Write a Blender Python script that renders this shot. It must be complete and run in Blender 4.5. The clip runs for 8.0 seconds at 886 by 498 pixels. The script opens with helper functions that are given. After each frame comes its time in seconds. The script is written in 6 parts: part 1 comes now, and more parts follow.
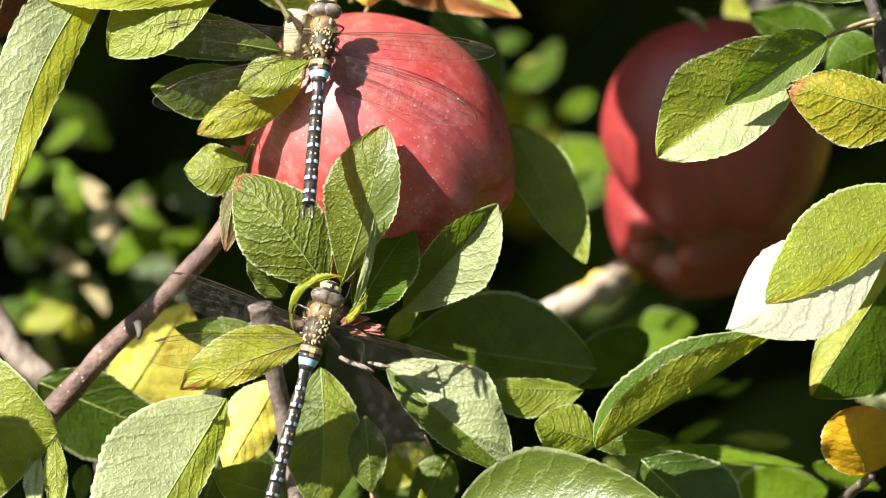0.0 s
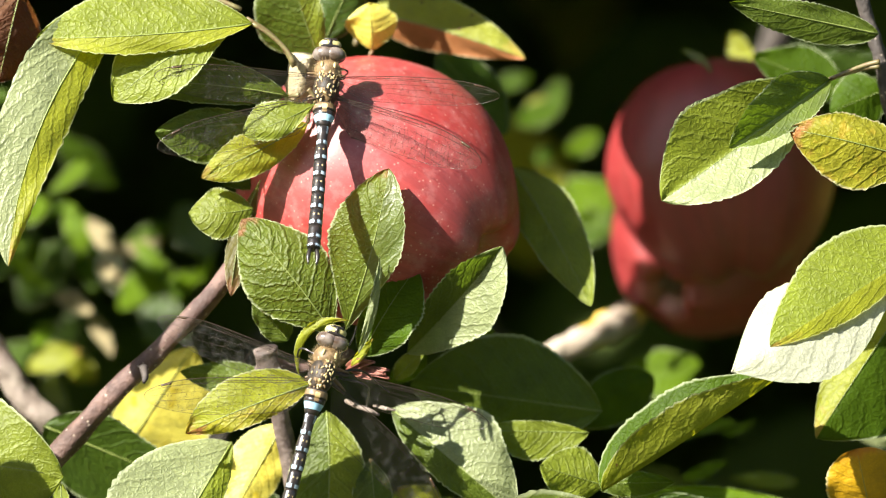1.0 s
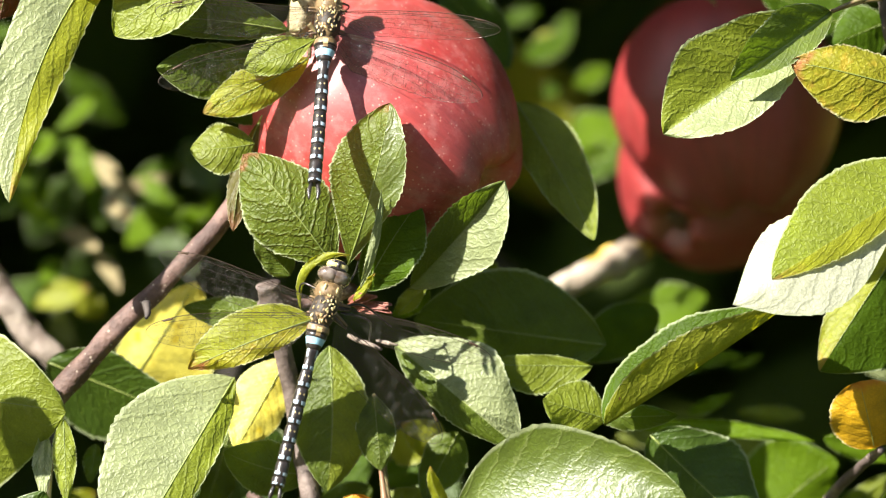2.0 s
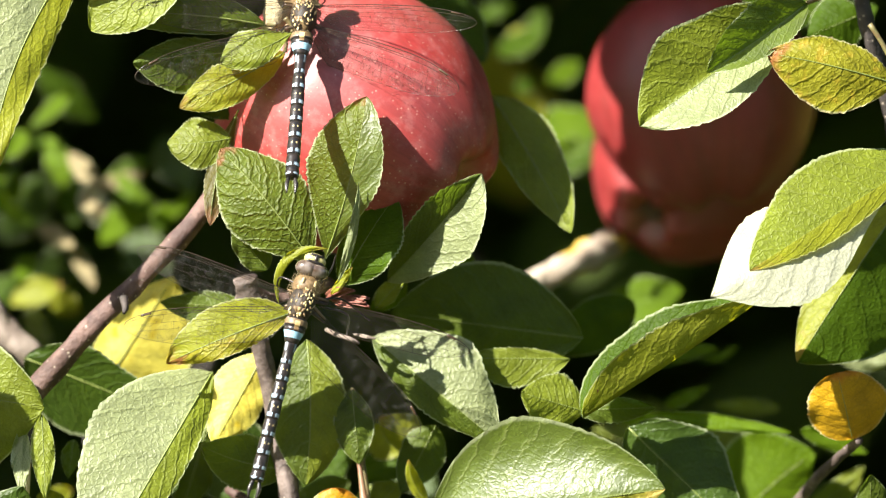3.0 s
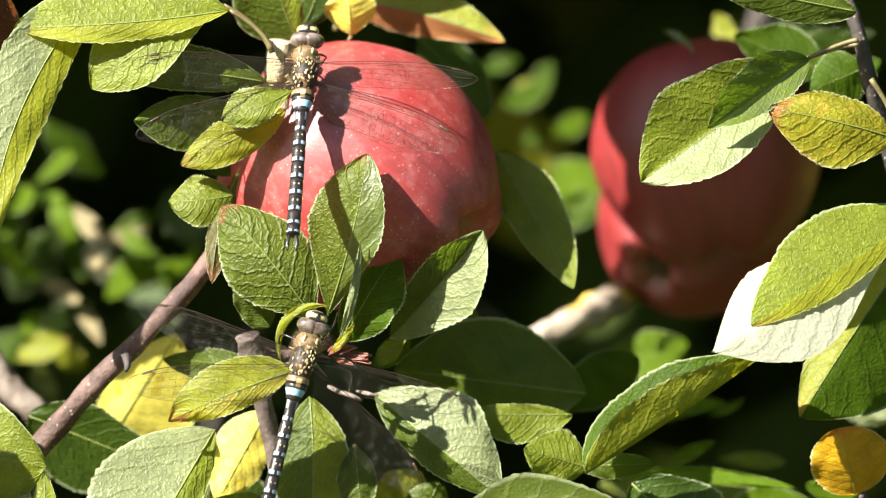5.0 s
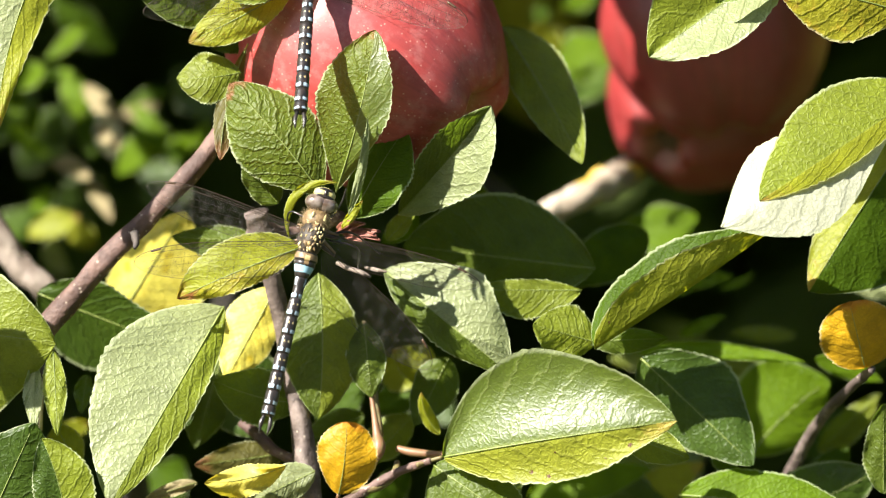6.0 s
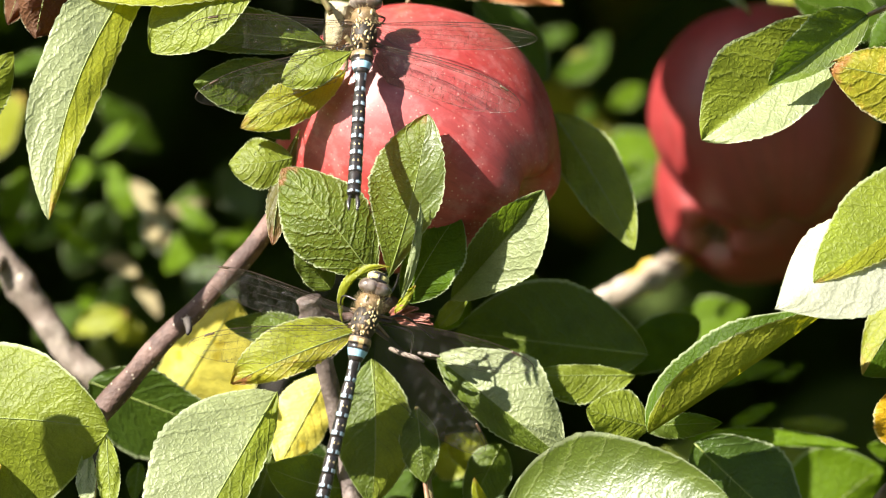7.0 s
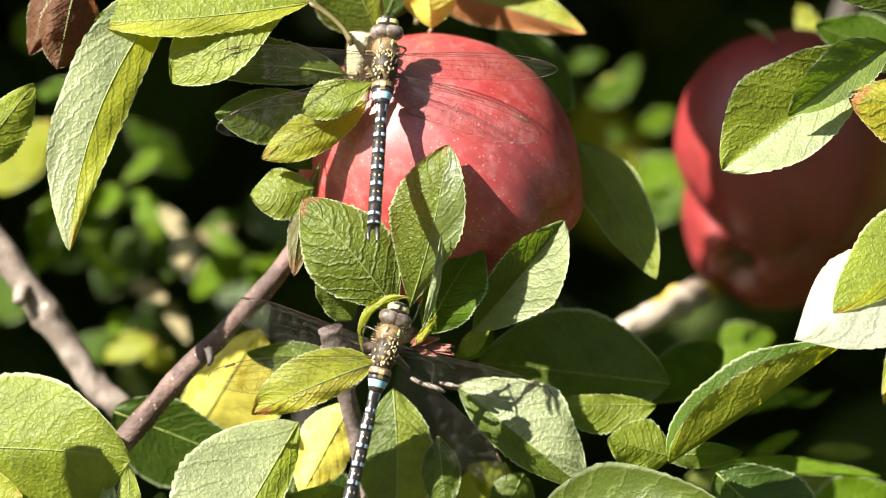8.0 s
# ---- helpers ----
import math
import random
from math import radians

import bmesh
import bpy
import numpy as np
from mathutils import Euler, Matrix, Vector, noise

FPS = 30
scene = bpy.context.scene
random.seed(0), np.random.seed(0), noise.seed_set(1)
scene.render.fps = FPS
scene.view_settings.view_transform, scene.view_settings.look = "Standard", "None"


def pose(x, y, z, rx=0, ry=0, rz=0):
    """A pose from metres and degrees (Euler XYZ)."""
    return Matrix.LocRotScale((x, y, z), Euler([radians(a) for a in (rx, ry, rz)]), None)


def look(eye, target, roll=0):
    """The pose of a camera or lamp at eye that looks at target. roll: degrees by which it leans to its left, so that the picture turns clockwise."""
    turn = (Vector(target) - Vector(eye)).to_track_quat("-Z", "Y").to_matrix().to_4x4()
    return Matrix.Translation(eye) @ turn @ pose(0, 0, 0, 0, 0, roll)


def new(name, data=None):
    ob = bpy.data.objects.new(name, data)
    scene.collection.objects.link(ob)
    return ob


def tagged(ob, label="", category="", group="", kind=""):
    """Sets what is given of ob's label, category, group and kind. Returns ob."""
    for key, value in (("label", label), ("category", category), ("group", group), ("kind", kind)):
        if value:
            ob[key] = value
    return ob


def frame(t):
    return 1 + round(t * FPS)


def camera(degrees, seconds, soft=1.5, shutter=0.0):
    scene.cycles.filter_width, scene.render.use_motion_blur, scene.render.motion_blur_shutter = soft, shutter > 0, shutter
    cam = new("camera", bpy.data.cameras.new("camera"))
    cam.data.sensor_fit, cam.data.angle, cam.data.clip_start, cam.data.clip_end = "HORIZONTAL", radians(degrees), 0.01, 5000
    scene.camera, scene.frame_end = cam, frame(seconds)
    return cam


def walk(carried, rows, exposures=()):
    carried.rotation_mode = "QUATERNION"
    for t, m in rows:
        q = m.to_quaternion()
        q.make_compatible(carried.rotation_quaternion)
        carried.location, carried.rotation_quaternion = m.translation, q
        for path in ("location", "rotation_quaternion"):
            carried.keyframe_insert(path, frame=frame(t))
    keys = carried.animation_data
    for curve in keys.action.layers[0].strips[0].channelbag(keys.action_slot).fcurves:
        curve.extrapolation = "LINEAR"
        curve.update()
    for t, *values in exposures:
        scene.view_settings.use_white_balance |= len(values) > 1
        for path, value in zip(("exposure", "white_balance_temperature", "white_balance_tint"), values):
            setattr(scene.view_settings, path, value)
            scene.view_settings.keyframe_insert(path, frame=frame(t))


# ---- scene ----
# ---- camera ----
# A hand-held long lens about two and a half metres from the twig.
cam = camera(5.3862, 8.0, soft=1.2)
cam.data.dof.use_dof = True
cam.data.dof.focus_distance = 2.488
cam.data.dof.aperture_fstop = 8.0
walk(cam, [
    (0.0, pose(-0.0162, -2.4985, 1.4814, 90.3730, 0, -0.3978) @ pose(0, 0, 0, 0, 0, 0.808)),
    (0.2, pose(-0.0179, -2.4989, 1.4810, 90.3603, 0, -0.3292) @ pose(0, 0, 0, 0, 0, 0.787)),
    (0.4, pose(-0.0195, -2.4992, 1.4805, 90.3635, 0, -0.3373) @ pose(0, 0, 0, 0, 0, 0.767)),
    (0.5, pose(-0.0203, -2.4994, 1.4803, 90.3770, 0, -0.3673) @ pose(0, 0, 0, 0, 0, 0.756)),
    (0.7, pose(-0.0179, -2.5002, 1.4858, 90.4049, 0, -0.3635) @ pose(0, 0, 0, 0, 0, 0.702)),
    (0.9, pose(-0.0154, -2.5010, 1.4913, 90.3994, 0, -0.3505) @ pose(0, 0, 0, 0, 0, 0.649)),
    (1.0, pose(-0.0142, -2.5014, 1.4940, 90.3468, 0, -0.3192) @ pose(0, 0, 0, 0, 0, 0.622)),
    (1.2, pose(-0.0098, -2.5007, 1.4962, 90.3002, 0, -0.2072) @ pose(0, 0, 0, 0, 0, 0.595)),
    (1.5, pose(-0.0033, -2.4996, 1.4993, 90.0349, 0, -0.0296) @ pose(0, 0, 0, 0, 0, 0.556)),
    (1.7, pose(0.0011, -2.4991, 1.4925, 90.0031, 0, 0.0671) @ pose(0, 0, 0, 0, 0, 0.474)),
    (2.8, pose(0.0119, -2.5008, 1.4931, 89.8921, 0, 0.0566) @ pose(0, 0, 0, 0, 0, 0.121)),
    (3.0, pose(-0.0048, -2.5005, 1.4849, 90.1154, 0, -0.2332) @ pose(0, 0, 0, 0, 0, 0.066)),
    (3.3, pose(-0.0019, -2.5002, 1.4940, 90.0556, 0, -0.0756) @ pose(0, 0, 0, 0, 0, 0.026)),
    (3.5, pose(-0.0000, -2.5000, 1.5000, 90.0000, 0, -0.0000) @ pose(0, 0, 0, 0, 0, -0.000)),
    (3.7, pose(0.0054, -2.5005, 1.5017, 90.0525, 0, 0.1136) @ pose(0, 0, 0, 0, 0, 0.005)),
    (4.0, pose(0.0134, -2.5013, 1.5044, 90.0113, 0, 0.2673) @ pose(0, 0, 0, 0, 0, 0.012)),
    (4.2, pose(0.0132, -2.5008, 1.5024, 90.0768, 0, 0.2367) @ pose(0, 0, 0, 0, 0, -0.019)),
    (5.3, pose(0.0123, -2.4977, 1.4913, 90.2380, 0, 0.1844) @ pose(0, 0, 0, 0, 0, -0.188)),
    (5.5, pose(0.0121, -2.4971, 1.4893, 90.1233, 0, 0.2033) @ pose(0, 0, 0, 0, 0, -0.218)),
    (5.7, pose(0.0153, -2.4978, 1.4935, 89.8455, 0, 0.2774) @ pose(0, 0, 0, 0, 0, -0.306)),
    (5.8, pose(0.0169, -2.4981, 1.4956, 89.6673, 0, 0.3209) @ pose(0, 0, 0, 0, 0, -0.350)),
    (6.0, pose(0.0201, -2.4988, 1.4998, 89.3639, 0, 0.4035) @ pose(0, 0, 0, 0, 0, -0.437)),
    (6.2, pose(0.0224, -2.4983, 1.4949, 89.3535, 0, 0.4405) @ pose(0, 0, 0, 0, 0, -0.492)),
    (6.5, pose(0.0259, -2.4975, 1.4876, 89.5277, 0, 0.5330) @ pose(0, 0, 0, 0, 0, -0.575)),
    (6.7, pose(0.0156, -2.4971, 1.4761, 89.9853, 0, 0.3648) @ pose(0, 0, 0, 0, 0, -0.606)),
    (6.8, pose(0.0105, -2.4968, 1.4704, 90.2948, 0, 0.3296) @ pose(0, 0, 0, 0, 0, -0.621)),
    (7.0, pose(0.0002, -2.4963, 1.4588, 90.8225, 0, 0.2647) @ pose(0, 0, 0, 0, 0, -0.653)),
    (7.3, pose(0.0092, -2.4978, 1.4670, 90.8645, 0, 0.6456) @ pose(0, 0, 0, 0, 0, -0.707)),
    (7.5, pose(0.0152, -2.4988, 1.4725, 90.8018, 0, 0.8106) @ pose(0, 0, 0, 0, 0, -0.743)),
    (7.7, pose(0.0206, -2.4990, 1.4742, 90.7525, 0, 0.9054) @ pose(0, 0, 0, 0, 0, -0.728)),
    (8.0, pose(0.0286, -2.4992, 1.4766, 90.5991, 0, 1.0411) @ pose(0, 0, 0, 0, 0, -0.705)),
])

# ---- world, sun, exposure ----
SUN_FROM = Vector((-0.61, -0.51, 0.60)).normalized()
world = bpy.data.worlds.new("world")
scene.world = world
world.use_nodes = True
wn = world.node_tree
sky = wn.nodes.new("ShaderNodeTexSky")
sky.sky_type, sky.sun_disc = "NISHITA", False
sky.sun_elevation = math.asin(SUN_FROM.z)
sky.sun_rotation = math.atan2(SUN_FROM.x, SUN_FROM.y)
wn.links.new(sky.outputs[0], wn.nodes["Background"].inputs[0])
wn.nodes["Background"].inputs[1].default_value = 0.056
sun = new("sun", bpy.data.lights.new("sun", "SUN"))
sun.data.energy, sun.data.angle, sun.data.color = 5.0, radians(0.55), (1.0, 0.95, 0.86)
sun.matrix_world = look((0, 0, 0), -SUN_FROM)
scene.view_settings.exposure = 1.85

# ---- materials ----
def material(name):
    m = bpy.data.materials.new(name)
    m.use_nodes = True
    t = m.node_tree
    return m, t, t.nodes["Principled BSDF"], t.nodes["Material Output"]


def node(t, kind, *links, **values):
    """A node; links are (input, socket or value)."""
    n = t.nodes.new("ShaderNode" + kind)
    if "operation" in values:
        n.operation, n.use_clamp = values["operation"], values.get("use_clamp", False)
    if "blend_type" in values:
        n.blend_type = values["blend_type"]
    if "uv_map" in values:
        n.uv_map = values["uv_map"]
    if "feature" in values:
        n.feature = values["feature"]
    if "interpolation_type" in values:
        n.interpolation_type = values["interpolation_type"]
    for where, what in links:
        if isinstance(what, bpy.types.NodeSocket):
            t.links.new(what, n.inputs[where])
        else:
            n.inputs[where].default_value = what
    return n


def calc(t, op, a, b=0.0, clamp=False):
    return node(t, "Math", (0, a), (1, b), operation=op, use_clamp=clamp).outputs[0]


def blend(t, fac, a, b, how="MIX"):
    n = node(t, "MixRGB", (0, fac), (1, a), (2, b), blend_type=how)
    return n.outputs[0]


def step(t, value, low, high):
    n = node(t, "MapRange", (0, value), (1, low), (2, high), interpolation_type="SMOOTHSTEP")
    return n.outputs[0]


def rgba(c):
    return (c[0], c[1], c[2], 1.0)


def leaf_material(name, color, vein, through_color, thin=0.34, rough=0.53, edge=None, edge_from=0.8, spots=0.0, sheen=0.36, puff=0.4,
                  blotch=None, blotch_amount=0.0):
    """A leaf blade: side veins, a fine net between them, groove shade painted in, mottling, light that shines through.
    """
    m, t, bsdf, out = material(name)
    uv = node(t, "UVMap", uv_map="blade").outputs[0]
    mm = node(t, "UVMap", uv_map="size").outputs[0]
    sep = node(t, "SeparateXYZ", (0, uv))
    lat = calc(t, "ABSOLUTE", calc(t, "MULTIPLY_ADD", sep.outputs[0], 2.0))
    lat.node.inputs[0].links[0].from_node.inputs[2].default_value = -1.0
    along = sep.outputs[1]
    warp = node(t, "TexNoise", ("Vector", mm), ("Scale", 0.35), ("Detail", 2.0)).outputs[0]
    rnd = node(t, "ObjectInfo").outputs["Random"]
    q = calc(t, "SUBTRACT", calc(t, "MULTIPLY", along, 7.5), calc(t, "MULTIPLY", calc(t, "POWER", lat, 1.3), 2.1))
    q = calc(t, "ADD", q, calc(t, "MULTIPLY", warp, 0.7))
    tri = calc(t, "ABSOLUTE", calc(t, "SUBTRACT", calc(t, "FRACT", q), 0.5))
    side_vein = step(t, tri, 0.075, 0.0)
    groove = step(t, tri, 0.17, 0.0)
    mid_vein = step(t, lat, 0.05, 0.015)
    bent = node(t, "VectorMath", (0, mm), (1, node(t, "CombineXYZ", (0, calc(t, "MULTIPLY", warp, 2.0)), (1, calc(t, "MULTIPLY", warp, -2.0))).outputs[0])).outputs[0]
    cells = node(t, "TexVoronoi", ("Vector", bent), ("Scale", 0.6), ("Randomness", 0.85), feature="DISTANCE_TO_EDGE").outputs[0]
    fine = node(t, "TexVoronoi", ("Vector", mm), ("Scale", 0.9), feature="DISTANCE_TO_EDGE").outputs[0]
    net = step(t, cells, 0.1, 0.0)
    big = node(t, "TexNoise", ("Vector", mm), ("Scale", 0.12), ("Detail", 4.0)).outputs[0]
    small = node(t, "TexNoise", ("Vector", mm), ("Scale", 2.2), ("Detail", 3.0)).outputs[0]
    veins = calc(t, "MAXIMUM", side_vein, mid_vein)
    lines = calc(t, "ADD", calc(t, "MULTIPLY", veins, 0.42), calc(t, "MULTIPLY", net, 0.04), True)
    col = blend(t, lines, rgba(color), rgba(vein))
    shade = calc(t, "ADD", calc(t, "MULTIPLY", big, 0.95), calc(t, "ADD", calc(t, "MULTIPLY", small, 0.4), calc(t, "MULTIPLY", rnd, 0.14)))
    grey = node(t, "CombineXYZ", (0, calc(t, "ADD", shade, 0.22)), (1, calc(t, "ADD", shade, 0.26)), (2, calc(t, "ADD", shade, 0.2))).outputs[0]
    col = blend(t, 1.0, col, grey, "MULTIPLY")
    # darker lines paint the shade of the vein grooves into the colour
    groove_shade = calc(t, "MAXIMUM", step(t, fine, 0.09, 0.0), calc(t, "MULTIPLY", step(t, tri, 0.09, 0.02), 0.95))
    col = blend(t, calc(t, "MULTIPLY", calc(t, "MAXIMUM", groove_shade, calc(t, "MULTIPLY", net, 0.9)), 0.35), col, rgba([0.35 * v for v in color]))
    shine = blend(t, 1.0, rgba(through_color), grey, "MULTIPLY")
    if blotch:
        patch = step(t, node(t, "TexNoise", ("Vector", mm), ("Scale", 0.22), ("Detail", 5.0)).outputs[0], 0.62 - 0.3 * blotch_amount, 0.78 - 0.3 * blotch_amount)
        col = blend(t, patch, col, rgba(blotch))
        shine = blend(t, patch, shine, rgba(blotch))
    if edge:
        rim = step(t, calc(t, "ADD", calc(t, "MAXIMUM", calc(t, "MULTIPLY", calc(t, "POWER", lat, 3.0), 0.93), along), calc(t, "MULTIPLY", calc(t, "SUBTRACT", warp, 0.5), 0.35)), edge_from, 1.0)
        col = blend(t, calc(t, "MULTIPLY", rim, 0.85), col, rgba(edge))
        shine = blend(t, calc(t, "MULTIPLY", rim, 0.85), shine, rgba(edge))
    pale = step(t, lat, 0.935, 0.98)
    col = blend(t, calc(t, "MULTIPLY", pale, 0.5), col, (0.55, 0.6, 0.36, 1))
    if spots:
        dots = node(t, "TexVoronoi", ("Vector", mm), ("Scale", 0.2), ("Randomness", 1.0)).outputs[0]
        ragged = calc(t, "ADD", dots, calc(t, "MULTIPLY", small, 0.25))
        mark = step(t, ragged, 0.16 + 0.12 * spots, 0.1 + 0.12 * spots)
        col = blend(t, mark, col, (0.11, 0.05, 0.02, 1))
        shine = blend(t, mark, shine, (0.08, 0.03, 0.01, 1))
    swell = node(t, "TexNoise", ("Vector", mm), ("Scale", 0.5), ("Detail", 2.0)).outputs[0]
    height = calc(t, "ADD", calc(t, "MULTIPLY", step(t, cells, -0.03, 0.24), 0.42), calc(t, "MULTIPLY", step(t, fine, -0.05, 0.3), 0.1))
    height = calc(t, "SUBTRACT", height, calc(t, "MULTIPLY", groove, 0.85))
    height = calc(t, "ADD", height, calc(t, "ADD", calc(t, "MULTIPLY", small, 0.12), calc(t, "MULTIPLY", swell, 0.9)))
    bump = node(t, "Bump", ("Strength", puff), ("Distance", 0.0006), ("Height", height)).outputs[0]
    t.links.new(col, bsdf.inputs["Base Color"])
    t.links.new(bump, bsdf.inputs["Normal"])
    gloss = calc(t, "ADD", calc(t, "MULTIPLY", small, 0.2), rough - 0.1)
    t.links.new(gloss, bsdf.inputs["Roughness"])
    bsdf.inputs["Specular IOR Level"].default_value = sheen
    glow = node(t, "BsdfTranslucent", ("Color", shine), ("Normal", bump)).outputs[0]
    mix = node(t, "MixShader", (0, thin), (1, bsdf.outputs[0]), (2, glow))
    t.links.new(mix.outputs[0], out.inputs[0])
    return m


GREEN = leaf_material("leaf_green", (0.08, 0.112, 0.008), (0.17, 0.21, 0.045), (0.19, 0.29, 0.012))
# besides light green leaves, BRIGHT colours sunlit halves where GREEN colours shaded ones
BRIGHT = leaf_material("leaf_bright_sunlit_green", (0.17, 0.2, 0.014), (0.29, 0.33, 0.06), (0.29, 0.36, 0.02))
MELLOW = leaf_material("leaf_mellow_green", (0.1, 0.135, 0.01), (0.17, 0.2, 0.04), (0.26, 0.31, 0.012), puff=0.6, edge=(0.24, 0.10, 0.04), edge_from=0.9)
# DEEP darkens leaves that stand in shade, so their colour holds the shade
DEEP = leaf_material("leaf_deep_shade_green", (0.045, 0.08, 0.008), (0.09, 0.13, 0.025), (0.12, 0.2, 0.01), thin=0.3, rough=0.45, sheen=0.4)
GLOSSY = leaf_material("leaf_glossy_green", (0.09, 0.125, 0.01), (0.34, 0.38, 0.12), (0.28, 0.36, 0.02), rough=0.47, sheen=0.85, puff=0.24)
# PALE serves pale undersides and also paints sun glare on upper sides
PALE = leaf_material("leaf_pale_underside_and_glare", (0.255, 0.28, 0.132), (0.35, 0.385, 0.19), (0.26, 0.32, 0.05), rough=0.5, sheen=0.5, puff=0.42)
WHITE = leaf_material("leaf_white_felt_underside", (0.58, 0.57, 0.43), (0.64, 0.63, 0.49), (0.5, 0.5, 0.22), rough=0.55, puff=0.2)
LIME = leaf_material("leaf_yellow_green", (0.3, 0.315, 0.02), (0.28, 0.28, 0.045), (0.5, 0.48, 0.01), thin=0.5, puff=0.3, edge=(0.34, 0.22, 0.04), edge_from=0.85)
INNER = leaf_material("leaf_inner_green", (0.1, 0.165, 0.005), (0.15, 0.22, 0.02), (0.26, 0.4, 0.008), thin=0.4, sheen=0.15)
# SHADED is a darker copy of INNER, with shade put into its colour
SHADED = leaf_material("leaf_inner_shade_green", (0.05, 0.09, 0.004), (0.08, 0.13, 0.01), (0.16, 0.26, 0.006), thin=0.4, sheen=0.12)
FOLDED = leaf_material("leaf_translucent_fold", (0.17, 0.18, 0.012), (0.26, 0.25, 0.04), (0.4, 0.38, 0.01), puff=0.3, spots=0.5)
SPOTTED = leaf_material("leaf_spotted_lime", (0.27, 0.28, 0.025), (0.34, 0.34, 0.06), (0.4, 0.38, 0.02), spots=1.0, edge=(0.4, 0.3, 0.06))
TURNING = leaf_material("leaf_turning_red_tip", (0.27, 0.25, 0.014), (0.2, 0.2, 0.02), (0.42, 0.36, 0.015), edge=(0.36, 0.10, 0.05), edge_from=0.8, spots=0.2,
                        blotch=(0.36, 0.27, 0.02), blotch_amount=0.3)
YELLOW = leaf_material("leaf_yellow", (0.8, 0.67, 0.12), (0.66, 0.56, 0.15), (0.66, 0.52, 0.03), spots=0.15, rough=0.5, puff=0.16,
                       blotch=(0.55, 0.42, 0.03), blotch_amount=0.3)
ORANGE = leaf_material("leaf_orange_yellow", (0.56, 0.31, 0.008), (0.6, 0.38, 0.04), (0.8, 0.42, 0.006), edge=(0.5, 0.19, 0.012), rough=0.5, puff=0.2)
SALMON = leaf_material("leaf_orange_underside", (0.46, 0.18, 0.07), (0.46, 0.22, 0.10), (0.62, 0.22, 0.04), rough=0.6, puff=0.15)
OLIVE = leaf_material("leaf_olive_brown", (0.09, 0.08, 0.016), (0.15, 0.13, 0.035), (0.24, 0.2, 0.02), edge=(0.16, 0.06, 0.02), edge_from=0.75, spots=0.3)
TAN = leaf_material("leaf_tan_dead", (0.33, 0.26, 0.14), (0.4, 0.33, 0.2), (0.3, 0.22, 0.08), rough=0.7)
DRY = leaf_material("leaf_dry_brown", (0.11, 0.045, 0.02), (0.22, 0.11, 0.06), (0.28, 0.09, 0.02), rough=0.7, puff=0.7)


def bark_material(name, color, light, lichen, lichen_amount, rough=0.7):
    m, t, bsdf, out = material(name)
    co = node(t, "TexCoord").outputs["Object"]
    coarse = node(t, "TexNoise", ("Vector", co), ("Scale", 160.0), ("Detail", 6.0)).outputs[0]
    fine = node(t, "TexNoise", ("Vector", co), ("Scale", 900.0), ("Detail", 4.0)).outputs[0]
    pores = node(t, "TexVoronoi", ("Vector", co), ("Scale", 420.0)).outputs[0]
    col = blend(t, step(t, coarse, 0.38, 0.68), rgba(color), rgba(light))
    col = blend(t, calc(t, "MULTIPLY", step(t, pores, 0.2, 0.08), 0.55), col, (0.5, 0.42, 0.33, 1))
    col = blend(t, step(t, fine, 0.62, 0.75), col, (0.05, 0.035, 0.03, 1))
    crust = step(t, node(t, "TexNoise", ("Vector", co), ("Scale", 95.0), ("Detail", 5.0)).outputs[0], 0.72 - 0.3 * lichen_amount, 0.78 - 0.3 * lichen_amount)
    col = blend(t, crust, col, rgba(lichen))
    t.links.new(col, bsdf.inputs["Base Color"])
    bsdf.inputs["Roughness"].default_value = rough
    h = calc(t, "ADD", calc(t, "ADD", coarse, calc(t, "MULTIPLY", fine, 0.4)), calc(t, "MULTIPLY", crust, 0.3))
    t.links.new(node(t, "Bump", ("Strength", 0.9), ("Distance", 0.0009), ("Height", h)).outputs[0], bsdf.inputs["Normal"])
    return m


BARK = bark_material("brown_bark", (0.065, 0.035, 0.028), (0.155, 0.092, 0.074), (0.42, 0.38, 0.3), 0.2)
OLD_BARK = bark_material("lichened_bark", (0.27, 0.21, 0.155), (0.42, 0.35, 0.27), (0.62, 0.42, 0.05), 0.75)
GREY_BARK = bark_material("grey_bark", (0.17, 0.13, 0.105), (0.28, 0.23, 0.19), (0.5, 0.46, 0.36), 0.3)
DARK_BARK = bark_material("dark_bark", (0.035, 0.028, 0.025), (0.08, 0.065, 0.055), (0.12, 0.11, 0.08), 0.1)
TWIG_BARK = bark_material("twig_bark", (0.07, 0.05, 0.042), (0.2, 0.155, 0.135), (0.25, 0.23, 0.18), 0.1)
CORK = bark_material("cut_wood", (0.36, 0.29, 0.17), (0.50, 0.42, 0.27), (0.3, 0.25, 0.14), 0.25)


def plain(name, color, rough=0.5, second=None, scale=900.0, metal=0.0, coat=0.0, relief=0.3):
    """A small plain surface with a little grain."""
    m, t, bsdf, out = material(name)
    co = node(t, "TexCoord").outputs["Object"]
    n = node(t, "TexNoise", ("Vector", co), ("Scale", scale), ("Detail", 3.0)).outputs[0]
    c2 = second or tuple(0.65 * v for v in color)
    t.links.new(blend(t, step(t, n, 0.35, 0.7), rgba(color), rgba(c2)), bsdf.inputs["Base Color"])
    bsdf.inputs["Roughness"].default_value, bsdf.inputs["Metallic"].default_value = rough, metal
    bsdf.inputs["Coat Weight"].default_value = coat
    t.links.new(node(t, "Bump", ("Strength", relief), ("Distance", 0.0002), ("Height", n)).outputs[0], bsdf.inputs["Normal"])
    return m


